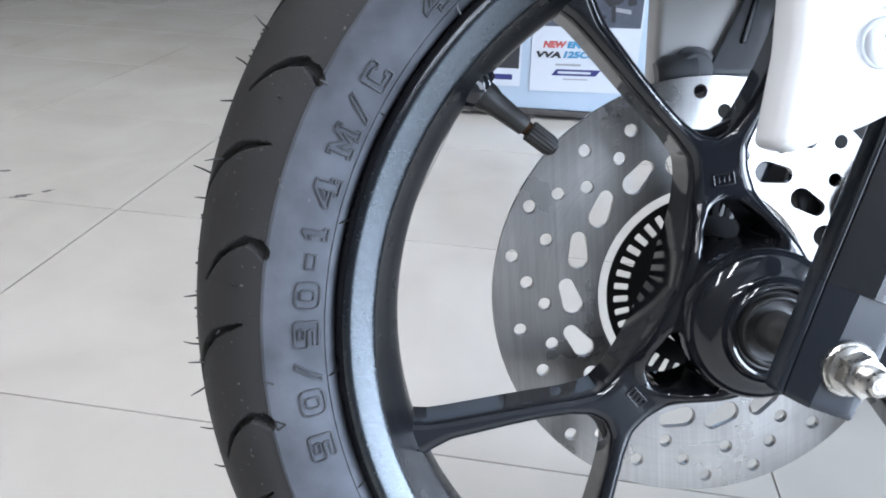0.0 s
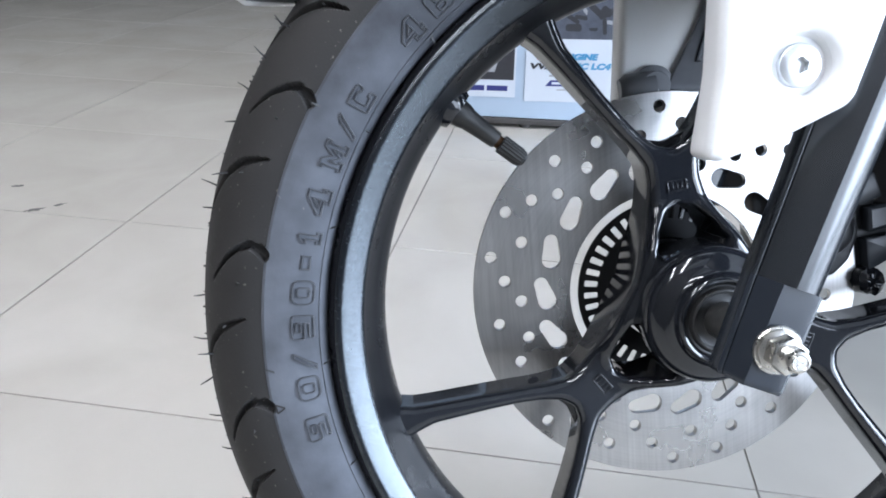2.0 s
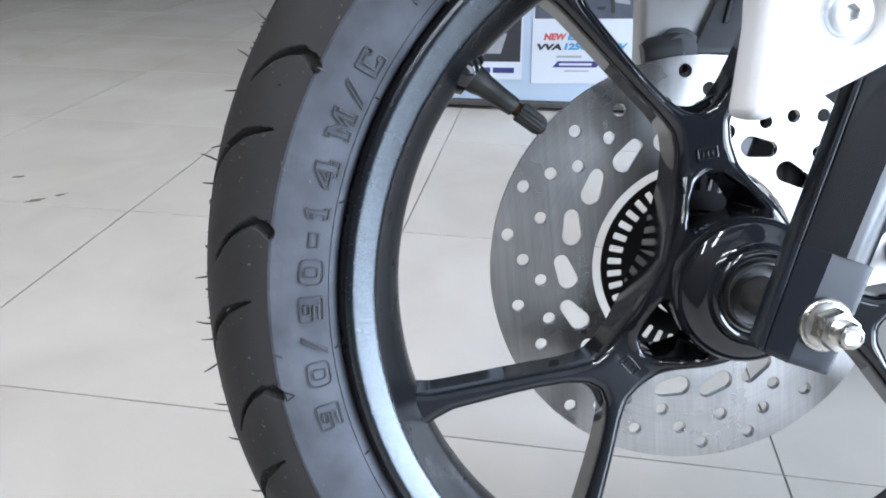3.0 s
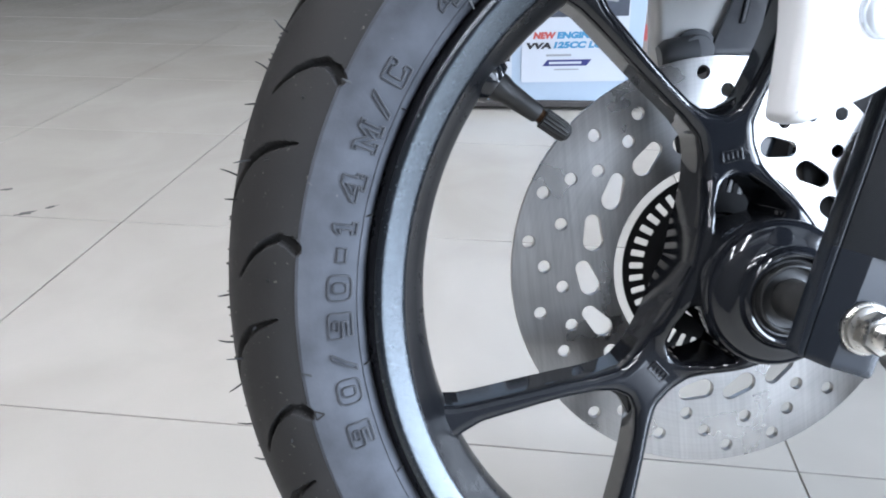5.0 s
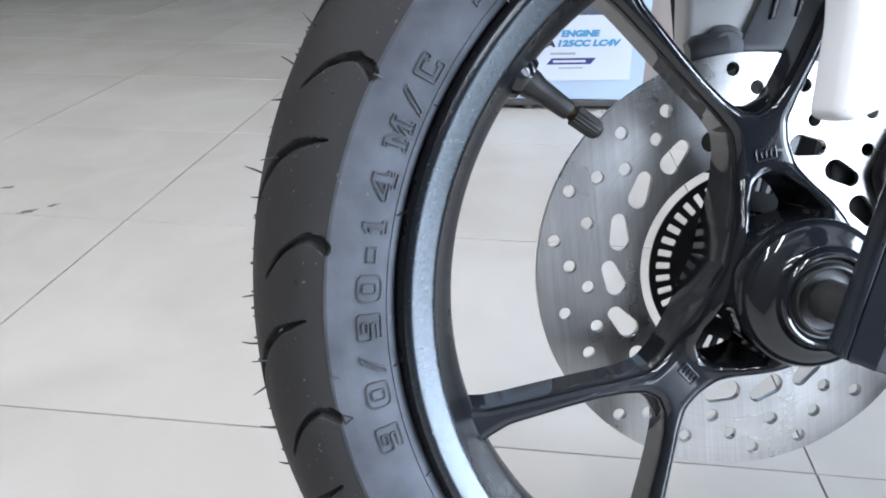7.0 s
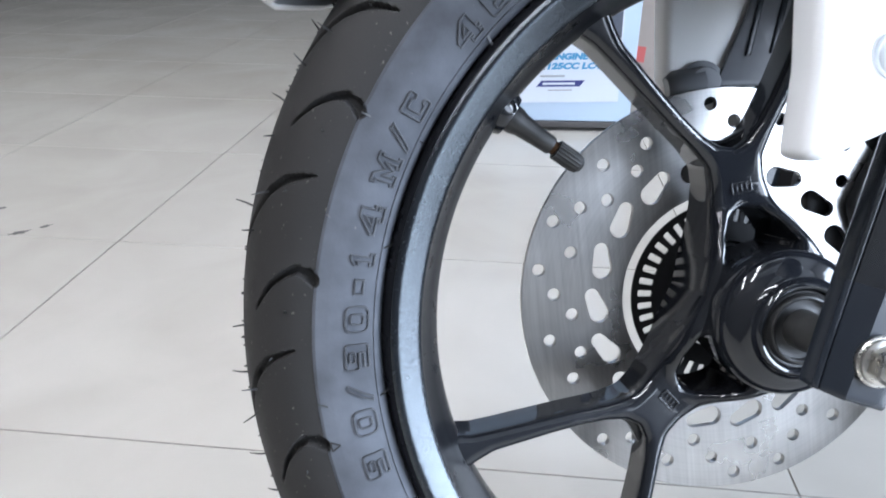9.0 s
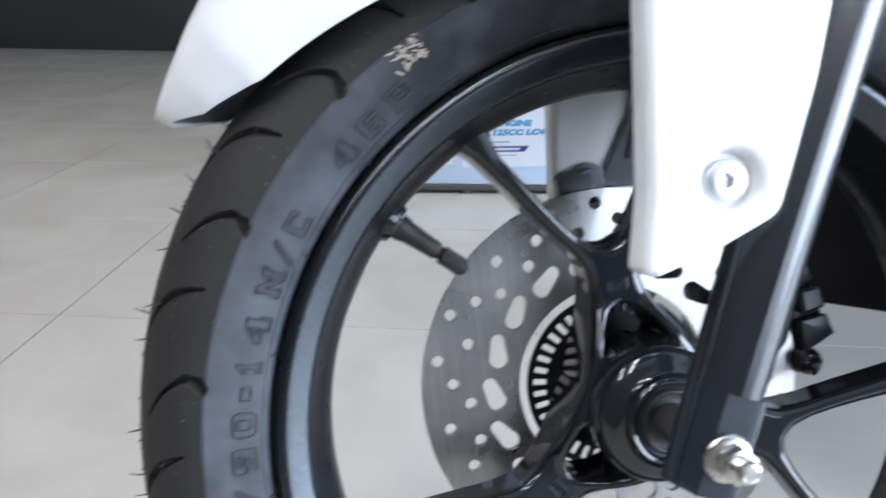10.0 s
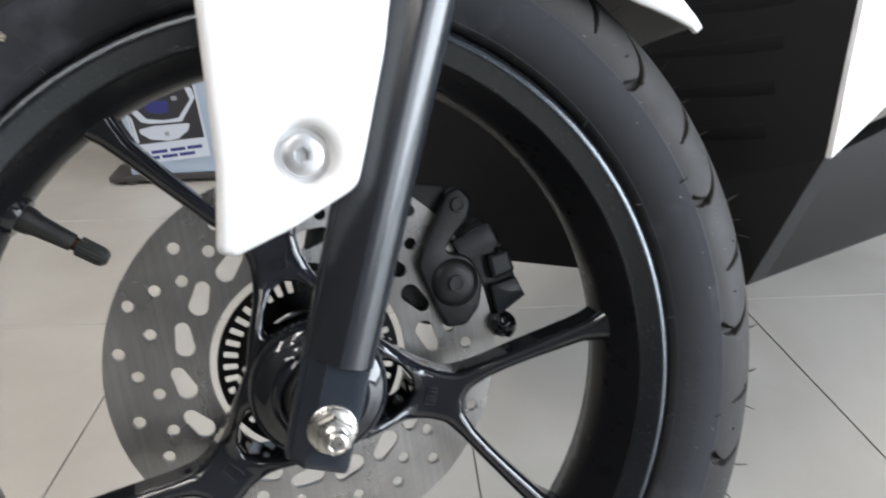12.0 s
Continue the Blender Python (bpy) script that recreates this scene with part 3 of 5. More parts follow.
GLYPHS = {  # closed outlines in a unit box, x along the reading direction
    "1": [[(0.1, 0), (0.9, 0), (0.9, 0.18), (0.68, 0.18), (0.68, 1), (0.42, 1), (0.1, 0.82), (0.1, 0.66), (0.38, 0.72), (0.38, 0.18), (0.1, 0.18)]],
    "4": [[(0.45, 0), (0.98, 0), (0.98, 0.15), (0.86, 0.15), (0.86, 0.26), (1, 0.26), (1, 0.42), (0.86, 0.42), (0.86, 1), (0.58, 1), (0, 0.42), (0, 0.26), (0.58, 0.26), (0.58, 0.15), (0.45, 0.15)],
          [(0.27, 0.42), (0.58, 0.42), (0.58, 0.76)]],
    "M": [[(0, 0), (0.36, 0), (0.36, 0.15), (0.27, 0.15), (0.27, 0.66), (0.5, 0.2), (0.73, 0.66), (0.73, 0.15), (0.64, 0.15), (0.64, 0), (1, 0), (1, 0.15), (0.9, 0.15), (0.9, 0.85), (1, 0.85), (1, 1), (0.72, 1), (0.5, 0.55),
           (0.28, 1), (0, 1), (0, 0.85), (0.1, 0.85), (0.1, 0.15), (0, 0.15)]],
    "/": [[(0, 0), (0.24, 0), (1, 1), (0.76, 1)]],
    "-": [[(0, 0), (1, 0), (1, 1), (0, 1)]],
    "0": [rounded([(0, 0), (1, 0), (1, 1), (0, 1)], 0.34), rounded([(0.3, 0.22), (0.7, 0.22), (0.7, 0.78), (0.3, 0.78)], 0.15)],
    "9": [rounded([(0.05, 0), (1, 0), (1, 1), (0, 1), (0, 0.42), (0.68, 0.42), (0.68, 0.2), (0.05, 0.2)], 0.17), rounded([(0.3, 0.58), (0.7, 0.58), (0.7, 0.82), (0.3, 0.82)], 0.1)],
    "6": [rounded([(0.95, 1), (0, 1), (0, 0), (1, 0), (1, 0.58), (0.32, 0.58), (0.32, 0.8), (0.95, 0.8)], 0.17), rounded([(0.3, 0.18), (0.7, 0.18), (0.7, 0.42), (0.3, 0.42)], 0.1)],
    "P": [rounded([(0, 0), (0.42, 0), (0.42, 0.15), (0.33, 0.15), (0.33, 0.38), (1, 0.38), (1, 1), (0, 1), (0, 0.85), (0.1, 0.85), (0.1, 0.15), (0, 0.15)], 0.04), rounded([(0.33, 0.55), (0.72, 0.55), (0.72, 0.83), (0.33, 0.83)], 0.1)],
    "C": [rounded([(1, 0), (0, 0), (0, 1), (1, 1), (1, 0.68), (0.76, 0.68), (0.76, 0.8), (0.28, 0.8), (0.28, 0.2), (0.76, 0.2), (0.76, 0.32), (1, 0.32)], 0.1)],
}
WIDTH = {"1": 0.0068, "4": 0.0125, "M": 0.0125, "/": 0.0085, "-": 0.0062, "C": 0.0092}


def arc_text(body, angle, radius=0.2019, line=0.00048):
    """One raised outlined character on the sidewall, its top outwards."""
    width, height = WIDTH.get(body, 0.0112), 0.0036 if body == "-" else 0.0098
    bm = bmesh.new()
    for loop in GLYPHS[body]:
        dense = []
        for (x0, z0), (x1, z1) in zip(loop, loop[1:] + loop[:1]):
            k = max(1, int(math.hypot((x1 - x0) * width, (z1 - z0) * height) / 0.0012))
            dense += [(x0 + (x1 - x0) * i / k, z0 + (z1 - z0) * i / k) for i in range(k)]
        pts = np.array([((x - 0.5) * width, (z - 0.5) * height) for x, z in dense])
        rings = []
        for d, h in ((line, 0.0003), (line * 0.55, -0.0009), (-line * 0.55, -0.0009), (-line, 0.0003)):
            ring = []
            for x, z in inset(pts, d):
                r, a = radius + z, math.radians(angle) - x / radius
                ring.append(bm.verts.new((r * math.cos(a), side_y(r) + h, r * math.sin(a))))
            rings.append(ring)
        for p, q in zip(rings, rings[1:]):
            for i in range(len(p)):
                j = (i + 1) % len(p)
                bm.faces.new((p[i], p[j], q[j], q[i]))
    return part("size_marking", bm, MARK, tyre, "", 50)


for ch, ang in zip("90/90-14M/C46P", (189.4, 183.7, 180.0, 175.3, 170.6, 166.6, 163.2, 158.3, 152.1, 148.1, 144.0, 133.5, 128.4, 123.5)):
    arc_text(ch, ang)
for base in (185.6,):
    bm = bmesh.new()
    for (r0, a0), (r1, a1) in (((0.2145, 0.0), (0.2185, 0.55)), ((0.2185, 0.55), (0.2185, -0.55)), ((0.2185, -0.55), (0.2145, 0.0))):
        p, q = [Vector((r * math.cos(radians(base + a)), side_y(r) - 0.0003, r * math.sin(radians(base + a)))) for r, a in ((r0, a0), (r1, a1))]
        wide = (q - p).cross(Vector((0, 1, 0))).normalized() * 0.00035
        bm.faces.new([bm.verts.new(v) for v in (p - wide, q - wide, q + wide, p + wide)])
    part("wear_mark", bm, TREAD, tyre, smooth=0, fix=False)
# lettering too worn to read, on the rear side
for ang in (352.0, 347.5, 343.5, 339.5, 335.0, 330.5):
    for j in (-1, 1):
        vs = []
        for u, v in ((-1, -1), (1, -1), (1, 1), (-1, 1)):
            r, a = 0.2015 + 0.0042 * v, radians(ang) + (j * 0.0038 + 0.0009 * u) / 0.2
            vs.append(Vector((r * math.cos(a), side_y(r) - 0.0004, r * math.sin(a))))
        part("raised_bar", slab(vs, (0, 0.0012, 0), 0), SIDEWALL, tyre)


def hair(bm, foot, way, length, width=0.00055):
    """A thin bent rubber whisker."""
    way = Vector(way).normalized()
    side = way.orthogonal().normalized()
    other = way.cross(side)
    bend = (side * random.uniform(-1, 1) + other * random.uniform(-1, 1)) * length * 0.28
    rings = []
    for k, w in ((0, 1.0), (0.5, 0.8), (1.0, 0.35)):
        c = Vector(foot) + way * length * k + bend * k * k
        rings.append([bm.verts.new(c + (side * math.cos(q) + other * math.sin(q)) * width * w) for q in (0, 2.1, 4.2)])
    for a, b in zip(rings, rings[1:]):
        for i in range(3):
            bm.faces.new((a[i], a[(i + 1) % 3], b[(i + 1) % 3], b[i]))
    bm.faces.new(rings[-1])


bm = bmesh.new()
random.seed(4)
for k in range(19):
    for phi, shift in ((4, 3.0), (10, 12.5), (24, 6.5), (30, 16.0), (40, 12.0), (-22, 9.0), (58, 10.0), (70, 3.4)):
        if random.random() < 0.12:
            continue
        r, off = tread_point(radians(abs(phi)))
        a = radians(FIRST + PITCH * k + shift + random.uniform(-1.2, 1.2))
        y = MID - math.copysign(off, phi)
        out = Vector((math.cos(a) * math.cos(radians(phi)), -math.sin(radians(phi)), math.sin(a) * math.cos(radians(phi))))
        long = random.uniform(0.005, 0.0095) if abs(phi) < 45 else random.uniform(0.0015, 0.003)
        tilt = Vector((-math.sin(a), 0, math.cos(a))) * random.uniform(-0.5, 0.5)
        hair(bm, (r * math.cos(a) * 0.998, y, r * math.sin(a) * 0.998), out + tilt, long)
for k in range(640):
    phi = random.choice((-5, -5, -4, 12))
    r, off = tread_point(radians(abs(phi)))
    a = 2 * math.pi * (k + random.uniform(-0.4, 0.4)) / 640
    out = Vector((math.cos(a), 0.1, math.sin(a)))
    hair(bm, (r * math.cos(a) * 0.998, MID - math.copysign(off, phi), r * math.sin(a) * 0.998), out, random.uniform(0.0008, 0.0017), random.uniform(0.0006, 0.0011))
tagged(part("moulding_hairs", bm, RUBBER, tyre, "fine rubber moulding hairs"), kind="stuff")
bm = bmesh.new()
for k in range(22):
    a = radians(130 + 16.4 * k + random.uniform(-3, 3))
    for r in (0.1945, 0.2165) if k % 2 else (0.1945,):
        t = Vector((-math.sin(a), 0, math.cos(a)))
        hair(bm, (r * math.cos(a), side_y(r) + 0.0003, r * math.sin(a)), Vector((math.cos(a), -0.35, math.sin(a))) * (-1 if r < 0.2 else 1) + t * random.uniform(-0.6, 0.6), random.uniform(0.003, 0.0055), 0.0006)
tagged(part("sidewall_hairs", bm, RUBBER, tyre, "short rubber flash marks on the sidewall"), kind="stuff")
# stamped cream paint mark
random.seed(9)
for k in range(44):
    bm = bmesh.new()
    a0, r0 = radians(119.8 + random.uniform(-2.1, 2.1)), 0.2150 + random.uniform(-0.0055, 0.0055)
    turn_by, long, wide = random.choice((0.2, 1.7, 0.9)) + random.uniform(-0.3, 0.3), random.uniform(0.0006, 0.0021), random.uniform(0.00025, 0.0005)
    vs = []
    for u, v in ((-1, -1), (0, -1.3), (1, -1), (1, 1), (0, 1.3), (-1, 1)):
        du, dv = u * long * math.cos(turn_by) - v * wide * math.sin(turn_by), u * long * math.sin(turn_by) + v * wide * math.cos(turn_by)
        r, a = r0 + dv, a0 + du / 0.21
        vs.append(bm.verts.new((r * math.cos(a), side_y(r) - 0.00025 - 0.00001 * k, r * math.sin(a))))
    bm.faces.new(vs)
    part("paint_stroke", bm, CHALK, tyre, "smudged cream paint stamp", smooth=0, fix=False)

# -- rim --
LIP = [(0.1760, 0.0150), (0.1890, 0.0200), (0.1911, 0.0265), (0.1912, 0.0318), (0.1902, 0.0350), (0.1888, 0.0370), (0.1876, 0.0381), (0.1864, 0.0386), (0.1850, 0.0388), (0.1838, 0.0386)]
BARREL = [(0.1740, 0.0318), (0.1729, 0.0275), (0.1690, 0.0172), (0.1663, 0.0115), (0.1652, 0.0060), (0.1650, 0.0)]


def mirrored(profile):
    return [(r, MID - o) for r, o in profile] + [(r, MID + o) for r, o in reversed(profile) if o > 0]


rim = part("rim", lathe(mirrored(LIP + [(0.1796, 0.0350), (0.1752, 0.0326)] + BARREL), 192, closed=True), RIM, scooter, "gloss black cast alloy rim")
for sign in (-1, 1):
    prof = [(0.1880, 0.0379), (0.1868, 0.0387), (0.1852, 0.0390), (0.1841, 0.0386), (0.1833, 0.0381), (0.1824, 0.0376), (0.1795, 0.0357), (0.1764, 0.0337), (0.1753, 0.0329), (0.1747, 0.0318), (0.1753, 0.0310), (0.1842, 0.0362), (0.1868, 0.0374)]
    part("rim_band", lathe([(r - 0.0004, MID + sign * (o + 0.0004)) for r, o in prof], 192, closed=True), BAND, rim, "black lacquered band with a fine orange-peel texture")

# -- spokes: three forked arms cast with the hub --
ARM = [(0.0353, -0.0254), (0.0470, -0.0195), (0.0568, -0.0158), (0.0680, -0.0138), (0.0775, -0.0143), (0.0880, -0.0204), (0.1000, -0.0288), (0.1150, -0.0390), (0.1390, -0.0550),
       (0.1468, -0.0606), (0.1528, -0.0668), (0.1572, -0.0735), (0.1652, -0.0545), (0.1600, -0.0500), (0.1535, -0.0488), (0.1445, -0.0462), (0.1190, -0.0312), (0.1060, -0.0230), (0.0950, -0.0150), (0.0872, -0.0072)]


def dish(r):
    """How far the casting stands out towards the rim and towards the hub."""
    u = min(1.0, max(0.0, (0.060 - r) / 0.022))
    return max(0.0, r - 0.065) * 0.12 + 0.013 * u * u * (3 - 2 * u)


SPOKE_FRONT, SPOKE_BACK = -0.0455, -0.0150


def spoke_top(x, z):
    return SPOKE_FRONT - dish(math.hypot(x, z))


def spoke_back(x, z):
    """The arms are thinner than the root."""
    r = math.hypot(x, z)
    u = min(1.0, max(0.0, (r - 0.055) / 0.05))
    return SPOKE_BACK - (0.0125 + max(0.0, r - 0.105) * 0.12) * u * u * (3 - 2 * u)


for k in range(3):
    base = radians(96.8 + 120 * k)
    cb, sb = math.cos(base), math.sin(base)

    def lay(points):
        return [(p[0] * cb - p[1] * sb, p[0] * sb + p[1] * cb) + tuple(p[2:]) for p in points]

    edge = [(0.0065, -0.0200, 0.0005), (0.0112, -0.0344, 0.0002), (0.0186, -0.0322, 0.02)]
    turns = (0.04, 0.04, 0.03, 0.02, 0.012, 0.02, 0.05, 0.05, 0.02, 0.012, 0.008, 0.001, 0.001, 0.006, 0.010, 0.02, 0.05, 0.05, 0.02, 0.008)
    half = [(r, s, turn) for (r, s), turn in zip(ARM, turns)]
    outline = edge + half + [(0.0845, 0.0, 0.006)] + [(p[0], -p[1]) + tuple(p[2:]) for p in reversed(edge + half)]
    window = [(0.0300, -0.0160, 0.002), (0.0340, -0.0180, 0.003), (0.0440, -0.0143, 0.012), (0.0524, -0.0076, 0.008), (0.0552, 0.0, 0.008)]
    window += [(r, -s, turn) for r, s, turn in reversed(window[:-1])]
    spoke = casting("spoke", [rounded(lay(outline), 0.002, 6), rounded(lay(window), 0.003, 6)], spoke_top, spoke_back, GLOSS, scooter, label="forked gloss black cast spoke")
    # thin web joining the two arms at the back
    web = [(0.0780, -0.0080), (0.0965, -0.0168, 0.001), (0.0915, -0.0120, 0.006), (0.0880, 0.0, 0.012), (0.0915, 0.0120, 0.006), (0.0965, 0.0168, 0.001), (0.0780, 0.0080)]
    plate("web", [rounded(lay(web), 0.002)], -0.0370, -0.0285, GLOSS, spoke, bevel=0.0014, res=3)
    # cast mark: a small raised frame with bars
    ring_out = [(0.0618, -0.0052), (0.0680, -0.0052), (0.0680, 0.0052), (0.0618, 0.0052)]
    ring_in = [(0.0626, -0.0045), (0.0672, -0.0045), (0.0672, 0.0045), (0.0626, 0.0045)]
    plate("cast_mark", [rounded(lay(ring_out), 0.0008), rounded(lay(ring_in), 0.0006)], SPOKE_FRONT - 0.0008, SPOKE_FRONT + 0.001, GLOSS, spoke, bevel=0.0002)
    for j in (-1, 0, 1):
        bar = [(0.0632, j * 0.0024 - 0.0005), (0.0666, j * 0.0024 - 0.0005), (0.0666, j * 0.0024 + 0.0005), (0.0632, j * 0.0024 + 0.0005)]
        plate("cast_bar", [lay(bar)], SPOKE_FRONT - 0.0006, SPOKE_FRONT + 0.001, GLOSS, spoke, bevel=0.0002)

hub = part("hub", lathe([(0.0, -0.020), (0.0250, -0.020), (0.0255, -0.046), (0.0290, -0.050), (0.0335, -0.0535), (0.0350, -0.058), (0.0352, -0.0662), (0.0347, -0.0694), (0.0333, -0.0724), (0.0308, -0.0748), (0.0275, -0.0762), (0.0248, -0.0772), (0.0232, -0.0788),
                         (0.0224, -0.0810), (0.0216, -0.0825), (0.0206, -0.0831), (0.0196, -0.0827), (0.0189, -0.0812), (0.0186, -0.0780), (0.0, -0.0780)], 96), GLOSS, scooter, "gloss black rounded wheel hub")
part("seal_ring", lathe([(0.0186, -0.0775), (0.0186, -0.0798), (0.0178, -0.0806), (0.0169, -0.0804), (0.0163, -0.0816), (0.0157, -0.0828), (0.0149, -0.0831), (0.0142, -0.0825), (0.0138, -0.0800), (0.0108, -0.0796), (0.0092, -0.0802), (0.0090, -0.0775)], 72, closed=True), RUBBER, hub, "black oil seal ring")
part("spacer_collar", lathe([(0.0091, -0.0775), (0.0091, -0.0880), (0.0089, -0.0890), (0.0086, -0.0895), (0.0085, -0.1065), (0.0, -0.1065)], 48), COLLAR, hub, "grey steel spacer collar")

# -- brake disc --
RADII = (0.0867, 0.1015, 0.0867, 0.0967, 0.1067, 0.0912, 0.1067, 0.0967)
loops = [circle(0, 0, 0.1150, 220), circle(0, 0, 0.0576, 120)]
for k in range(48):
    a = radians(7.5 * k)
    r = RADII[k % 8]
    loops.append(circle(r * math.cos(a), r * math.sin(a), 0.00345, 20))
for k in range(18):
    a = radians(17 + 20 * k)
    c = Vector((0.0730 * math.cos(a), 0.0730 * math.sin(a)))
    ax = a + radians(90 + 20)
    d = Vector((math.cos(ax), math.sin(ax)))
    big, small, gap = 0.0056, 0.0042, 0.0053
    loop = []
    for i in range(11):
        q = ax - math.pi / 2 + math.pi * i / 10
        loop.append(tuple(c + d * gap + Vector((math.cos(q), math.sin(q))) * big))
    for i in range(11):
        q = ax + math.pi / 2 + math.pi * i / 10
        loop.append(tuple(c - d * gap + Vector((math.cos(q), math.sin(q))) * small))
    loops.append(loop)
disc = plate("brake_disc", loops, -0.0002, 0.0036, STEEL, scooter, bevel=0.0003, res=1, label="drilled and slotted ground steel brake disc", smooth=0)
loops = [circle(0, 0, 0.0532, 140), circle(0, 0, 0.0308, 100)]
TEETH = 42
for k in range(TEETH):
    a = 2 * math.pi * k / TEETH
    w = 0.0019
    ca, sa = math.cos(a), math.sin(a)
    loops.append(rounded([(r * ca - s * sa, r * sa + s * ca) for r, s in ((0.0416, -w * 0.9), (0.0498, -w), (0.0498, w), (0.0416, w * 0.9))], 0.0011, 3))
plate("sensor_ring", loops, -0.0022, -0.0004, PLASTIC, disc, bevel=0.0002, res=1, label="black slotted speed sensor ring")
part("carrier", lathe([(0.0180, -0.0300), (0.0282, -0.0300), (0.0290, -0.0290), (0.0290, 0.0030), (0.0180, 0.0030)], 72, closed=True), CAST, disc, "black disc carrier")
for turn_by in (272, 300):
    a = radians(turn_by)
    ca, sa = math.cos(a), math.sin(a)
    lug = [(r * ca - s * sa, r * sa + s * ca) for r, s in ((0.0250, -0.0060), (0.0590, -0.0035), (0.0590, 0.0035), (0.0330, 0.0060))]
    plate("carrier_lug", [rounded(lug, 0.002)], 0.0000, 0.0034, CAST, disc, bevel=0.0005)
for turn_by in (266, 278, 294, 306):
    a = radians(turn_by)
    part("carrier_bolt", lathe([(0.0, -0.0105), (0.0040, -0.0105), (0.0046, -0.0098), (0.0046, -0.0010)], 12, 0.0378 * math.cos(a), 0.0378 * math.sin(a)), CAST, disc)

# -- valve --
foot, tip = Vector((-0.1205, -0.0490, 0.1125)), Vector((-0.0868, -0.0478, 0.0838))
bm = lathe([(0.0, -0.010), (0.0110, -0.010), (0.0112, -0.001), (0.0098, 0.0022), (0.0, 0.0030)], 28)
part("valve_seat", along(bm, foot, tip), GLOSS, rim, "rounded boss round the valve hole")
way = (tip - foot).normalized()
valve = part("valve", along(lathe([(0.0, -0.002), (0.0066, -0.002), (0.0070, 0.002), (0.0066, 0.0060), (0.0056, 0.0090), (0.0049, 0.0180), (0.0045, 0.0260), (0.0042, 0.0268), (0.0, 0.0268)], 28), foot, tip), RUBBER, rim, "black rubber valve stem")
part("thread", along(lathe([(0.0, 0.0265), (0.0034, 0.0265), (0.0034, 0.0300), (0.0, 0.0300)], 20), foot, tip), BRASS, valve, "brass thread ring")
cap = bmesh.new()
rows = []
for y, r in ((0.0292, 0.0044), (0.0296, 0.0050), (0.0405, 0.0049), (0.0430, 0.0042), (0.0445, 0.0026)):
    rows.append([cap.verts.new(((r - (0.0005 if i % 2 and r > 0.0045 else 0)) * math.cos(math.pi * i / 18), y, (r - (0.0005 if i % 2 and r > 0.0045 else 0)) * math.sin(math.pi * i / 18))) for i in range(36)])
for a, b in zip(rows, rows[1:]):
    for i in range(36):
        cap.faces.new((a[i], a[(i + 1) % 36], b[(i + 1) % 36], b[i]))
cap.faces.new(rows[-1])
cap.faces.new(rows[0][::-1])
part("valve_cap", along(cap, foot, tip), RUBBER, valve, "ribbed black valve cap")

# -- fork legs, one on either side --
RAKE = Vector((0.405, 0.0, 0.914))          # up along the leg
ACROSS = Vector((0.914, 0.0, -0.405))       # to the rear across it
FORK_SET = Vector((-0.0005, -0.0110, 0.0040))   # how far the near leg and its stay stand out


def leg_point(n, s, y):
    return RAKE * s + ACROSS * (n + 0.0028) + Vector((0, y, 0))


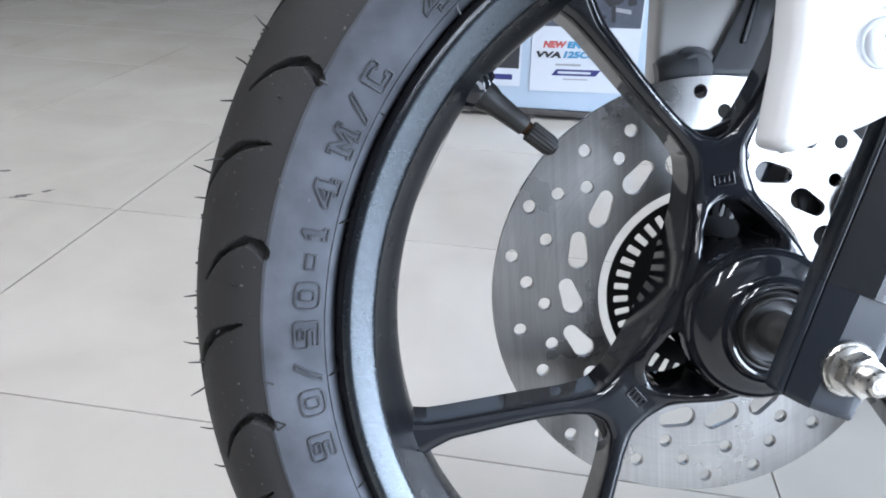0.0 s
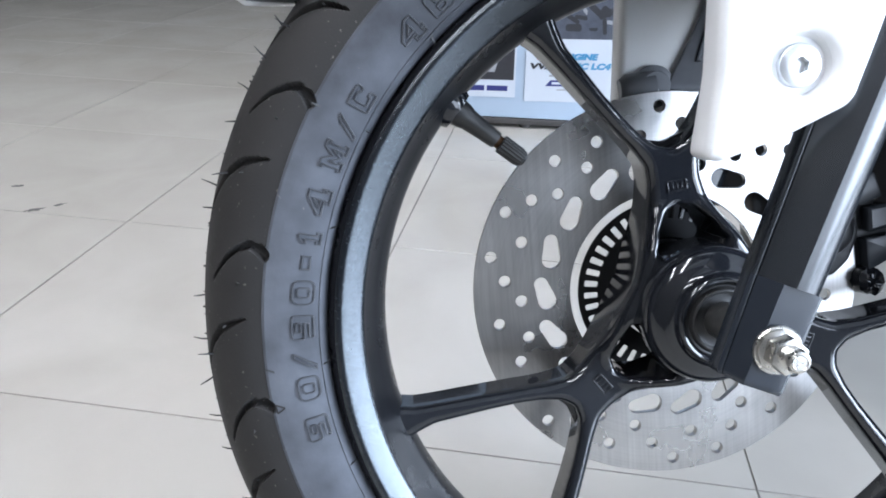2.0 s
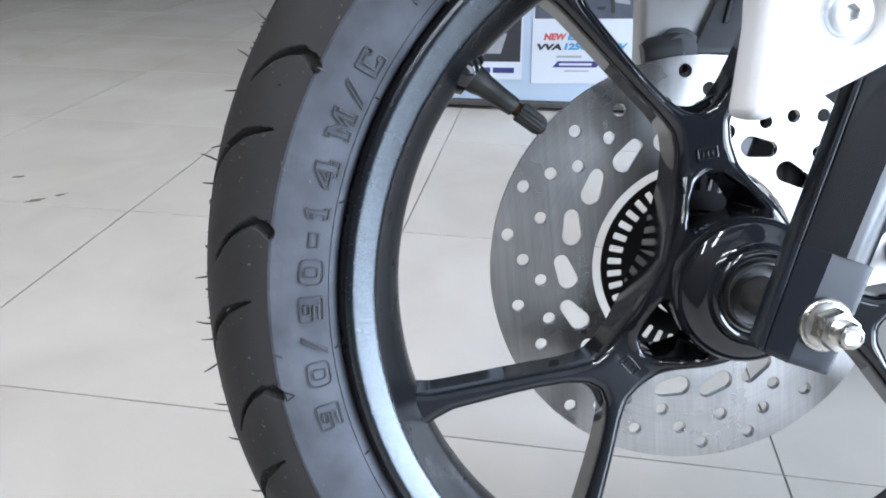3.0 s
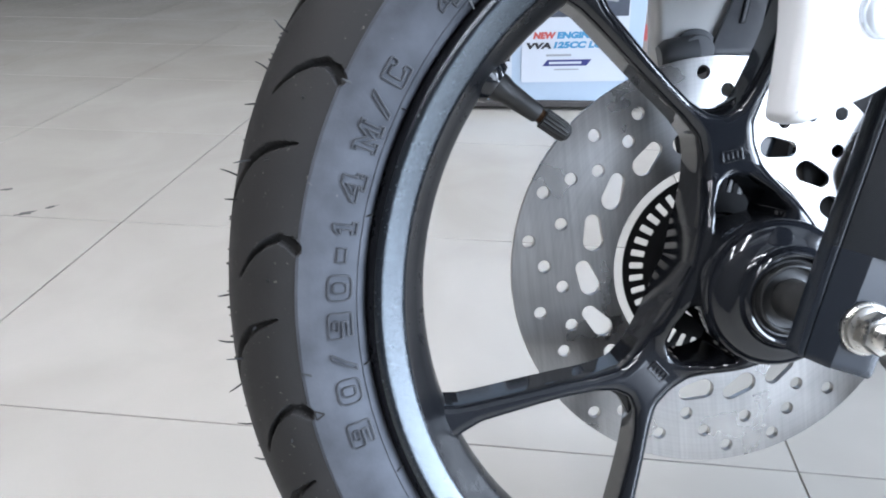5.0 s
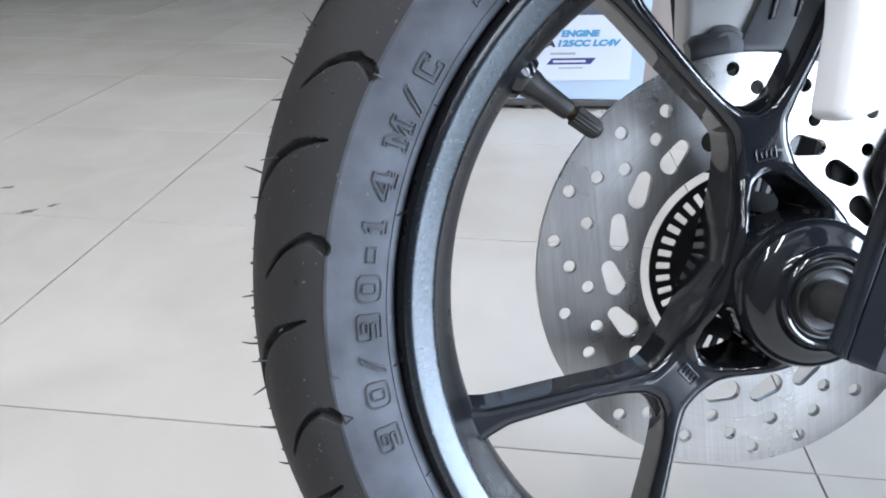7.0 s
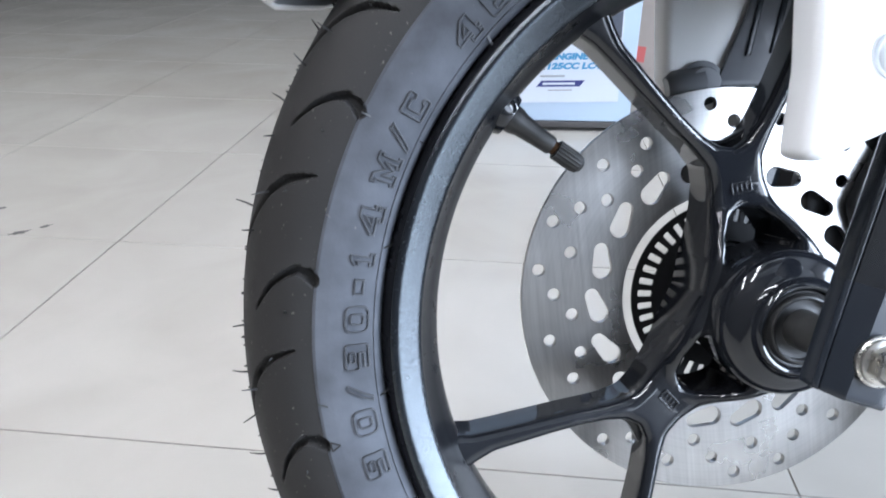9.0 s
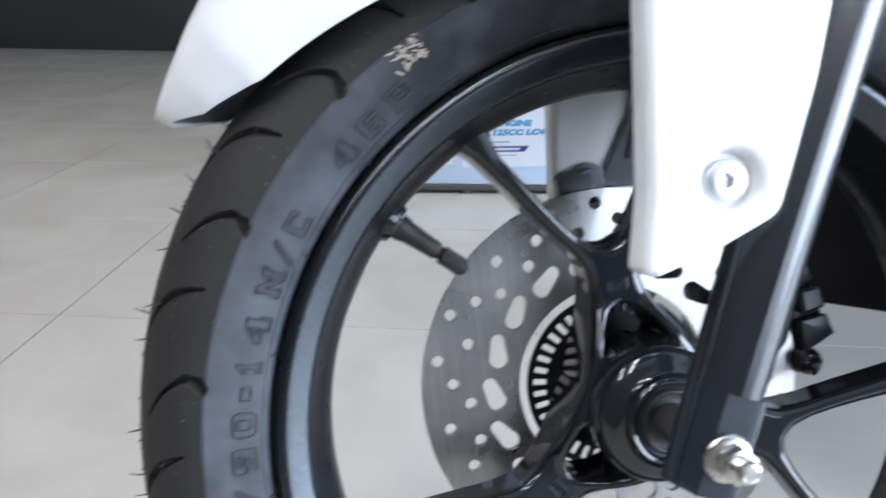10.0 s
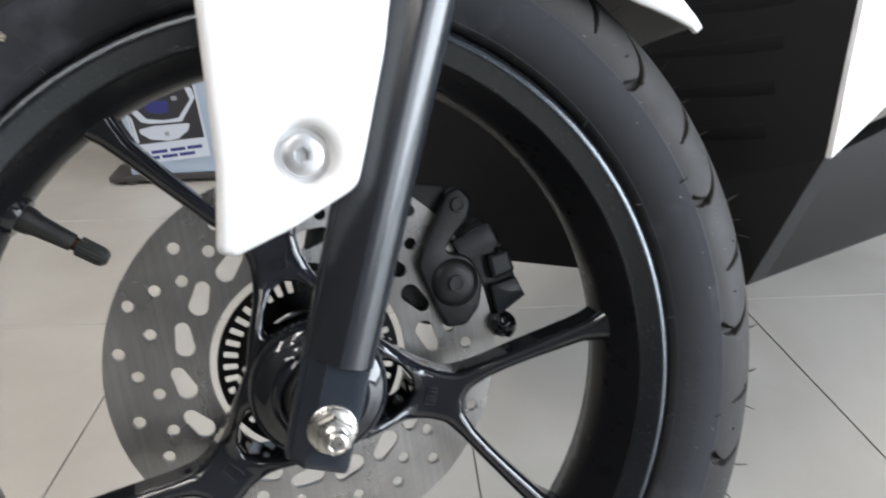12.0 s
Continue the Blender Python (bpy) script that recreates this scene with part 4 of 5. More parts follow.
def fork_leg(side):
    """side: -1 near the viewer, 1 beyond the wheel. y is given for the near one."""
    def yy(y):
        return y if side < 0 else 2 * MID - y

    def loft(sections):
        bm = bmesh.new()
        rings = [[bm.verts.new(leg_point(n, s, yy(y))) for n, y in ring] for s, ring in sections]
        for a, b in zip(rings, rings[1:]):
            for i in range(len(a)):
                j = (i + 1) % len(a)
                bm.faces.new((a[i], a[j], b[j], b[i]))
        bm.faces.new(rings[0])
        bm.faces.new(rings[-1][::-1])
        return bm

    def section(k):
        """Outline across the leg at height k: a round tube with a flattened front edge."""
        left = curve_at([(-0.022, -0.0168), (0.020, -0.0186), (0.060, -0.0196), (0.100, -0.0208), (0.360, -0.0208)], k)
        ring = [(-0.0028 + 0.0158 * math.cos(radians(a)), -0.1085 + 0.0158 * math.sin(radians(a))) for a in range(60, -101, -7)]
        ring += [(left + 0.0058, -0.1177), (left + 0.0024, -0.1143)]
        ring += [(left + 0.0016 - 0.0016 * math.sin(radians(a)), -0.1122 - 0.0016 * math.cos(radians(a))) for a in (-45, -20, 5, 30, 55, 80)]
        return ring + [(left, -0.1110), (left, -0.1040), (left + 0.0015, -0.1010), (-0.0100, -0.0935)]

    def milled(k, face):
        """The same outline with a flat face for the axle nut."""
        ring = section(k)
        out = [(0.0100, -0.1000), (0.0108, -0.1100), (0.0108, -0.1180), (0.0104, face + 0.0014), (0.0097, face + 0.0004), (0.0086, face), (0.0040, face), (0.0, face), (-0.0040, face), (-0.0079, face), (-0.0083, face)]
        return out + [(-0.0085, face - 0.0010), (-0.0087, min(face - 0.0012, -0.1222))] + ring[24:]

    leg = part("fork_leg", loft([(0.0236, section(0.0236)), (0.0240, section(0.024)), (0.060, section(0.06)), (0.10, section(0.10)), (0.36, section(0.36))]), TUBE, scooter, "satin black fork leg", smooth=28)
    foot_ring = milled(-0.0205, -0.1215)
    part("axle_lug", loft([(-0.0215, [(n * 0.94, y * 0.995) for n, y in foot_ring]), (-0.0203, [(n * 0.985, y) for n, y in foot_ring]), (-0.0185, milled(-0.0185, -0.1215)), (0.0, milled(0.0, -0.1215)), (0.0236, milled(0.0236, -0.1215))]), LUG, leg, "matt black axle lug with a milled flat", smooth=28)
    nx, nz, base = 0.0008, -0.0034, -0.1213
    stack = [("axle_washer", "zinc plated washer", [(0.0, 0.0), (0.0100, 0.0), (0.0104, -0.0008), (0.0104, -0.0024), (0.0098, -0.0030), (0.0, -0.0030)]),
             ("axle_nut_flange", "zinc plated nut flange", [(0.0, -0.0029), (0.0094, -0.0029), (0.0092, -0.0042), (0.0078, -0.0050), (0.0, -0.0050)])]
    prof = [(0.0, -0.0118)]
    for k in range(6):
        prof += [(0.0052, -0.0118 - k * 0.001), (0.0047, -0.0123 - k * 0.001)]
    stack.append(("axle_end", "threaded axle end", prof + [(0.0044, -0.0194), (0.0032, -0.0202), (0.0028, -0.0198), (0.0, -0.0198)]))
    for name, label, profile in stack:
        part(name, lathe([(r, yy(base + y)) for r, y in profile], 40, nx, nz), ZINC, leg, label)
    hexa = [(nx + 0.0080 * math.cos(math.pi * i / 3 + 0.25), nz + 0.0080 * math.sin(math.pi * i / 3 + 0.25)) for i in range(6)]
    lo, hi = sorted((yy(base - 0.0043), yy(base - 0.0123)))
    plate("axle_nut", [hexa], lo, hi, ZINC, leg, bevel=0.0007, label="zinc plated hexagon nut")
    return leg


near_leg = fork_leg(-1)
near_leg.location = FORK_SET
far_leg = fork_leg(1)
plate("caliper_mount", [rounded([(0.0060, 0.1150, 0.004), (0.0290, 0.1560, 0.03), (0.0580, 0.2420, 0.002), (0.1010, 0.2420, 0.002), (0.0640, 0.1500, 0.03), (0.0500, 0.1120, 0.004)], 0.004)], 0.0072, 0.0115, BOSS, far_leg, bevel=0.0018, label="dark grey mount behind the disc")
for shift in (0.0, 0.014):
    rib = [(0.0240 + shift, 0.1300), (0.0565 + shift, 0.2300), (0.0600 + shift, 0.2300), (0.0275 + shift, 0.1300)]
    plate("rib", [rounded(rib, 0.0008)], 0.0056, 0.0080, SATIN, far_leg, bevel=0.0010)

# -- mudguard and its two side stays --
CROWN_R = [(28, 0.276), (33, 0.281), (45, 0.290), (70, 0.302), (100, 0.306), (128, 0.302), (136, 0.2925), (142, 0.2870)]
SKIRT_R = [(28, 0.270), (33, 0.2690), (40, 0.2540), (47, 0.2430), (57, 0.2350), (75, 0.232), (110, 0.2340), (123, 0.2420), (133, 0.2500), (139, 0.2640), (142, 0.2800)]
HALF_W = [(28, 0.040), (33, 0.0435), (45, 0.047), (60, 0.051), (110, 0.0525), (123, 0.050), (133, 0.041), (138, 0.029), (141, 0.016), (142, 0.008)]
bm = bmesh.new()
grid = []
for i in range(111):
    th = 32.3 + (142 - 32.3) * i / 110
    rc, rs, hw = curve_at(CROWN_R, th), curve_at(SKIRT_R, th), curve_at(HALF_W, th)
    row = []
    for j in range(33):
        v = -1 + 2 * j / 32
        off = hw * math.sin(abs(v) * math.pi / 2) ** 0.9 * (1 if v > 0 else -1)
        r = rs + (rc - rs) * (1 - abs(v) ** 3.0)
        row.append(bm.verts.new((r * math.cos(radians(th)), MID + off, r * math.sin(radians(th)))))
    grid.append(row)
for a, b in zip(grid, grid[1:]):
    for j in range(32):
        bm.faces.new((a[j], a[j + 1], b[j + 1], b[j]))
mudguard = part("mudguard", bm, WHITE, scooter, "pearl white mudguard over the tyre", smooth=60)
solid = mudguard.modifiers.new("thickness", "SOLIDIFY")
solid.thickness, solid.offset = 0.003, -1
# the inside shell is a darker grey than the white outside
mudguard.data.materials.append(INNER)
solid.material_offset = 1
BOLTS = ((0.0135, 0.1118), (0.0508, 0.1925))
STAY = [(-0.0120, 0.2420, 0.002), (-0.0130, 0.1990, 0.05), (-0.0206, 0.1117, 0.05), (-0.0272, 0.0795, 0.006), (-0.0200, 0.0770, 0.006), (0.0040, 0.0838, 0.05), (0.0330, 0.0955, 0.012),
        (0.0400, 0.1120, 0.03), (0.0545, 0.1480, 0.1), (0.0680, 0.1920, 0.1), (0.0830, 0.2420, 0.002)]
for side in (-1, 1):
    def yy(y):
        return y if side < 0 else 2 * MID - y
    loops = [rounded(STAY, 0.004, 6)] + [circle(x, z, 0.0122, 40) for x, z in BOLTS if side < 0]
    lo, hi = sorted((yy(-0.1222), yy(-0.1020)))
    stay = plate("mudguard_stay", loops, lo, hi, WHITE, mudguard, bevel=0.0045, res=4, label="pearl white mudguard stay beside the fork leg")
    stay.location = FORK_SET + Vector((-0.0023, -0.0063, -0.0008)) if side < 0 else (0, 0, 0)
    for x, z in BOLTS if side > 0 else ():
        x, z = x - 0.0130, z + 0.0065
        part("boss_arm", along(lathe([(0.0, -0.020), (0.0070, -0.020), (0.0100, -0.016), (0.0110, 0.0), (0.0, 0.001)], 28), Vector((x, 0.0125, z - 0.001)), Vector((x + 0.02, 0.0120, z - 0.0005))), BOSS, stay, "rounded grey arm", 40)
        part("stay_boss", lathe([(0.0135, 0.0135), (0.0125, 0.0120), (0.0122, 0.0090), (0.0090, 0.0086), (0.0086, 0.0046), (0.0080, 0.0042), (0.0, 0.0042)], 36, x, z), BOSS, stay, "dark grey boss behind the far stay", 25)
        part("boss_screw", lathe([(0.0022, 0.0043), (0.0020, 0.0040), (0.0, 0.0039)], 16, x - 0.001, z - 0.003), BRIGHT, stay, "bright screw tip")
    for x, z in BOLTS if side < 0 else ():
        part("bolt_recess", lathe([(0.0126, yy(-0.1185)), (0.0121, yy(-0.1180)), (0.0113, yy(-0.1152)), (0.0, yy(-0.1150))], 40, x, z), WHITE, stay)
        head = [(0.0, yy(-0.1100)), (0.0082, yy(-0.1100)), (0.0086, yy(-0.1168)), (0.0084, yy(-0.1176)), (0.0078, yy(-0.1180)), (0.0040, yy(-0.1182)), (0.0, yy(-0.1160))]
        bolt = part("stay_bolt", lathe(head[:-1], 48, x, z), BRIGHT, stay, "zinc plated socket bolt")
        ring = [circle(x, z, 0.0041, 24), [(x + 0.0033 * math.cos(math.pi * i / 3 + 0.3), z + 0.0033 * math.sin(math.pi * i / 3 + 0.3)) for i in range(6)]]
        lo, hi = sorted((yy(-0.1182), yy(-0.1150)))
        plate("socket", ring, lo, hi, BRIGHT, bolt, bevel=0.0002, res=1, label="hexagon socket")
        part("socket_floor", lathe([(0.0, yy(-0.1152)), (0.0034, yy(-0.1152)), (0.0034, yy(-0.1148))], 12, x, z), BRIGHT, bolt)

# -- brake caliper on the far leg --
caliper = plate("brake_caliper", [rounded([(0.1000, 0.0580, 0.004), (0.1180, 0.0640, 0.003), (0.1270, 0.0590, 0.003), (0.1310, 0.0450, 0.003), (0.1262, 0.0425, 0.002), (0.1290, 0.0330, 0.002), (0.1345, 0.0300, 0.003),
                                           (0.1375, 0.0150, 0.003), (0.1230, 0.0060, 0.006), (0.1080, -0.0005, 0.006), (0.0960, 0.0020, 0.006), (0.0980, 0.0200, 0.01)], 0.004)], -0.0085, 0.0300, CAST, scooter, bevel=0.0025, res=3, label="black cast brake caliper over the disc")
plate("bracket", [rounded([(0.0985, 0.0845, 0.008), (0.1065, 0.0868, 0.009), (0.1140, 0.0770, 0.009), (0.1085, 0.0665, 0.009), (0.0890, 0.0490, 0.010), (0.1050, 0.0450, 0.012), (0.1120, 0.0280, 0.014),
                            (0.1060, 0.0110, 0.012), (0.0960, 0.0020, 0.006), (0.0840, 0.0030, 0.004), (0.0790, 0.0180, 0.010), (0.0725, 0.0440, 0.012), (0.0790, 0.0560, 0.010)], 0.004, 7)],
      -0.0185, -0.0090, CAST, caliper, bevel=0.0022, res=3, label="black caliper bracket with a rounded ear")
plate("bracket_arm", [rounded([(0.0560, 0.0995, 0.003), (0.0760, 0.0940, 0.004), (0.1010, 0.0880, 0.006), (0.0990, 0.0720, 0.006), (0.0820, 0.0600, 0.006), (0.0700, 0.0800, 0.006)], 0.004)], -0.0085, -0.0030, CAST, caliper, bevel=0.0012, res=2)
plate("back_half", [rounded([(0.0590, 0.0120, 0.006), (0.0570, 0.0480, 0.010), (0.0640, 0.0700, 0.008), (0.0860, 0.0820, 0.010), (0.1160, 0.0660, 0.008), (0.1290, 0.0400, 0.006), (0.1290, 0.0130, 0.006), (0.1000, 0.0020, 0.006), (0.0760, 0.0030, 0.006)], 0.004, 7)], 0.0000, 0.0220, CAST, caliper, bevel=0.0025, res=2, label="black caliper half behind the disc")
part("piston_boss", lathe([(0.0, -0.0226), (0.0070, -0.0226), (0.0110, -0.0218), (0.0138, -0.0202), (0.0152, -0.0178), (0.0156, -0.0120)], 48, 0.0935, 0.0295), CAST, caliper, "domed piston housing", smooth=60)
for x, z, r in ((0.0935, 0.0295, 0.0052), (0.1037, 0.0757, 0.0046)):
    y = -0.0226 if r > 0.005 else -0.0185
    part("caliper_pin", lathe([(0.0, y - 0.0014), (r * 0.55, y - 0.0014), (r * 0.6, y - 0.0022), (r * 0.95, y - 0.0022), (r, y - 0.0016), (r, y + 0.001)], 24, x, z), CAST, caliper)
for corners, front_y in (([(0.0968, 0.0541), (0.1213, 0.0611), (0.1260, 0.0464), (0.1013, 0.0393)], -0.0172), ([(0.1163, 0.0220), (0.1333, 0.0241), (0.1372, 0.0118), (0.1180, 0.0025)], -0.0168)):
    plate("caliper_lug", [rounded(corners, 0.0012)], front_y, 0.0060, SATIN, caliper, bevel=0.0010, res=2)
plate("caliper_lug", [rounded([(0.1179, 0.0406), (0.1315, 0.0421), (0.1338, 0.0282), (0.1189, 0.0251)], 0.002)], -0.0162, 0.0060, SATIN, caliper, bevel=0.0022, res=3, label="glossy rounded pad cover")
spring = part("pad_spring", lathe([(0.0, -0.0190), (0.0050, -0.0190), (0.0082, -0.0160), (0.0088, -0.0080), (0.0, -0.0080)], 20, 0.1200, -0.0040), GLOSS, caliper, "black crumpled spring clip")
random.seed(3)
for v in spring.data.vertices:
    v.co += Vector((random.uniform(-1, 1), random.uniform(-1, 1), random.uniform(-1, 1))) * 0.0011

caliper.location = (0.0, 0.0090, -0.0018)

# -- bodywork behind the wheel: the frame stands turned against the steered wheel --
SIDEWAYS, REAR, REAR_UP = Vector((-0.48, 0.935, 0.09)), Vector((0.945, 0.40, -0.046)), Vector((0.945, 0.404, 0.084))
LOW, KINK = Vector((0.2685, -0.0445, -0.0080)), Vector((0.3154, -0.0668, 0.0622))
HIGH = Vector((0.3468, -0.0702, 0.1509))
TALL = HIGH + (HIGH - KINK) * 6.0
front = part("front_panel", slab([LOW, KINK, HIGH, TALL, TALL + SIDEWAYS * 0.50, HIGH + SIDEWAYS * 0.48, KINK + SIDEWAYS * 0.44, LOW + SIDEWAYS * 0.36], REAR * 0.02, 0), PLASTIC, scooter, "matt black plastic panel behind the wheel", smooth=0)
for k in range(5):
    a = KINK.lerp(HIGH, 0.15 + 0.30 * k) + SIDEWAYS * 0.035 - REAR * 0.0005
    rib = part("vent_rib", slab([a, a + SIDEWAYS * 0.09, a + SIDEWAYS * 0.09 + Vector((0, 0, 0.009)), a + Vector((0, 0, 0.009))], -REAR * 0.0010, 0.0004), PLASTIC, front)
part("lower_panel", slab([LOW + REAR * 0.001, KINK + REAR * 0.001, KINK + REAR_UP * 0.95, LOW + REAR * 0.90], SIDEWAYS * 0.02, 0.0015), GREY, scooter, "dark grey textured plastic lower side panel")
# mostly unseen slab, added to shade the floor under the bodywork
part("floorboard", slab([LOW + REAR * 0.022, LOW + REAR * 0.90, LOW + REAR * 0.90 + SIDEWAYS * 0.34, LOW + REAR * 0.022 + SIDEWAYS * 0.34], Vector((0, 0, 0.02)), 0), PLASTIC, scooter, "matt black plastic floorboard, mostly unseen, added to shade the floor", smooth=0)
KINK2, HIGH2, TALL2 = (p - SIDEWAYS * 0.0045 for p in (KINK, HIGH, TALL))
part("side_panel", slab([KINK2 - REAR * 0.001, HIGH2, TALL2, TALL2 + REAR * 0.45, KINK2 + REAR_UP * 0.95 + Vector((0, 0, 0.16)), KINK2 + REAR_UP * 0.30 + Vector((0, 0, 0.06))], SIDEWAYS * 0.004, 0.001), WHITE, scooter, "pearl white side panel")

# unseen cowl, added to keep overhead light off the wheel and floor
bm = bmesh.new()
rings = []
for x, z, wide, high in ((-0.075, 0.485, 0.020, 0.012), (-0.05, 0.500, 0.075, 0.030), (0.05, 0.565, 0.140, 0.060), (0.20, 0.665, 0.185, 0.100), (0.36, 0.780, 0.195, 0.140), (0.50, 0.900, 0.170, 0.150)):
    rings.append([bm.verts.new((x + 0.35 * high * math.sin(2 * math.pi * i / 28), MID + wide * math.cos(2 * math.pi * i / 28), z + high * math.sin(2 * math.pi * i / 28))) for i in range(28)])
for a, b in zip(rings, rings[1:]):
    for i in range(28):
        bm.faces.new((a[i], a[(i + 1) % 28], b[(i + 1) % 28], b[i]))
bm.faces.new(rings[0])
bm.faces.new(rings[-1])
part("unseen_cowl", bm, WHITE, scooter, "pearl white front cowl out of view, added to shade the wheel")

# ---- display board with posters ----
AT = Matrix.Translation((0.0178, 1.1168, 0.0)) @ Matrix.Rotation(radians(-9.0), 4, "Z") @ Matrix.Scale(0.983, 4)
board = tagged(new("display_board"), "pale blue low display board on a dusty dark foot", "display board")
board.matrix_world = AT
part("panel", box(-0.255, 0.332, 0.0, 0.03, 0.021, 0.90, 0.003), BOARD, board, "pale blue board")
part("foot_rail", box(-0.30, 0.345, -0.004, 0.09, 0.008, 0.0205, 0.002), BASE, board, "dusty dark foot rail")
for x in (-0.262, 0.10, 0.30):
    part("foot", lathe([(0.0, 0.0), (0.012, 0.0), (0.014, 0.003), (0.012, 0.0085), (0.0, 0.0085)], 20), BASE, board).matrix_local = Matrix.Translation((x, 0.012, 0.0)) @ Matrix.Rotation(radians(90), 4, "X")


def poster(x0, x1, z0, z1, tilt, label):
    ob = tagged(new("poster"), label, "poster", "posters on the board")
    ob.matrix_world = AT @ Matrix.Translation((x0, -0.0012, z0)) @ Matrix.Rotation(radians(tilt), 4, "Y")
    part("sheet", box(0, x1 - x0, -0.0006, 0.0006, 0, z1 - z0), PAPER, ob, smooth=0)
    return ob


def printed(ob, body, x, z, height, width, mat, name="lettering", slant=0.0):
    me = text_mesh(body, height / 0.72, depth=0.0002, bold=height * 0.085)
    co = np.empty(len(me.vertices) * 3)
    me.vertices.foreach_get("co", co)
    co = co.reshape(-1, 3)
    lo, hi = co.min(0), co.max(0)
    u = (co[:, 0] - lo[0]) / (hi[0] - lo[0]) * width
    v = (co[:, 1] - lo[1]) / (hi[1] - lo[1]) * height
    me.vertices.foreach_set("co", np.stack([x + u + slant * v, -0.0010 - co[:, 2], z + v], 1).ravel())
    return mesh_object(name, me, mat, ob, "", 0)


def bar(ob, x0, x1, z0, z1, mat, name="print_bar", slant=0.0, lift=0.0009):
    pts = [(x0, -lift, z0), (x1, -lift, z0), (x1 + slant, -lift, z1), (x0 + slant, -lift, z1)]
    return part(name, slab(pts, (0, 0.0003, 0), 0), mat, ob, smooth=0)


engine = poster(0.094, 0.304, 0.0585, 0.3555, -1.5, "white engine poster with red, blue and black lettering")
printed(engine, "NEW", 0.022, 0.0865, 0.0135, 0.043, RED, slant=0.2)
printed(engine, "ENGINE", 0.069, 0.0865, 0.0135, 0.074, BLUE, slant=0.2)
printed(engine, "VVA", 0.006, 0.0670, 0.0125, 0.053, INK, slant=0.25)
printed(engine, "125CC LC4V", 0.063, 0.0675, 0.0135, 0.122, BLUE, slant=0.25)
bar(engine, 0.049, 0.099, 0.0520, 0.0560, GREYINK)
bar(engine, 0.042, 0.130, 0.0325, 0.0450, NAVY, slant=0.010)
bar(engine, 0.055, 0.120, 0.0365, 0.0410, PAPER, lift=0.0013)
bar(engine, 0.066, 0.115, 0.0240, 0.0265, GREYINK)
bar(engine, 0.003, 0.207, 0.128, 0.290, SLATE, "engine_photo")
random.seed(21)
for k in range(34):      # rounded castings, pipes and gaps of the engine in the photo
    x, z = random.uniform(0.016, 0.194), 0.140 + 0.135 * random.random() ** 1.3
    long, wide, turn_by = random.uniform(0.007, 0.020), random.uniform(0.003, 0.008), random.choice((0.0, 0.5, 1.57, 2.4)) + random.uniform(-0.2, 0.2)
    x, z = min(max(x, 0.024), 0.186), max(z, 0.1495)
    ca, sa = math.cos(turn_by), math.sin(turn_by)
    blob = [(x + u * ca - v * sa, z + u * sa + v * ca) for u, v in rounded([(-long, -wide), (long, -wide), (long * 0.8, wide), (-long, wide * 0.8)], wide * 0.8, 4)]
    bm = bmesh.new()
    bm.faces.new([bm.verts.new((px, -0.0011 - 0.00003 * k, pz)) for px, pz in blob])
    part("engine_picture", bm, random.choice((INK, INK, NAVY, GREYINK, SLATE, INK)), engine, smooth=0)

meter = poster(-0.080, 0.074, 0.0625, 0.30, -1.0, "white poster with a dark picture and a printed caption")
bar(meter, 0.004, 0.150, 0.036, 0.225, INK, "dark_picture")
bar(meter, 0.030, 0.110, 0.052, 0.092, GREYINK, "dark_picture", 0.012, 0.0011)
bar(meter, 0.070, 0.130, 0.110, 0.160, NAVY, "dark_picture", 0.0, 0.0011)
for x0, x1 in ((0.016, 0.050), (0.055, 0.090), (0.095, 0.138)):
    bar(meter, x0, x1, 0.0130, 0.0240, NAVY)
lamp_poster = poster(-0.236, -0.092, 0.0440, 0.26, -5.0, "white poster with a picture of a headlamp")
bar(lamp_poster, 0.004, 0.140, 0.040, 0.205, INK, "dark_picture")
for x0, x1, z in ((0.030, 0.062, 0.0180), (0.068, 0.098, 0.0185), (0.102, 0.132, 0.0190), (0.024, 0.044, 0.0065), (0.049, 0.080, 0.0068), (0.084, 0.115, 0.0070)):
    bar(lamp_poster, x0, x1, z, z + 0.0066, NAVY)


def picture(name, points, mat, lift, soft=0.005):
    """One flat printed shape on the headlamp poster."""
    out = rounded(points, soft)
    co = [Vector((x, z)) for x, z in out]
    _, _, faces, _, _, _ = tri = geometry.delaunay_2d_cdt(co, [(i, (i + 1) % len(co)) for i in range(len(co))], [], 1, 1e-7)
    bm = bmesh.new()
    vs = [bm.verts.new((v.x, -lift, v.y)) for v in tri[0]]
    for f in faces:
        bm.faces.new([vs[i] for i in f])
    return part(name, bm, mat, lamp_poster, smooth=0)


picture("headlamp_picture", [(0.0170, 0.0706), (0.0469, 0.0745), (0.1198, 0.0721), (0.1112, 0.0569), (0.0892, 0.0433), (0.0691, 0.0412), (0.0358, 0.0478), (0.0184, 0.0621)], PAPER, 0.0013)
picture("trim_picture", [(0.0090, 0.1100), (0.0238, 0.1093), (0.0376, 0.0899), (0.0700, 0.0835), (0.0991, 0.0850), (0.1291, 0.1184), (0.1226, 0.1463), (0.1364, 0.1407), (0.1395, 0.1210), (0.1042, 0.0770), (0.0700, 0.0775), (0.0400, 0.0800), (0.0250, 0.0850)], PAPER, 0.0013, 0.003)
picture("leaf_picture", [(0.0050, 0.1041), (0.0045, 0.0420), (0.0125, 0.0440), (0.0100, 0.0917)], PAPER, 0.0013, 0.002)
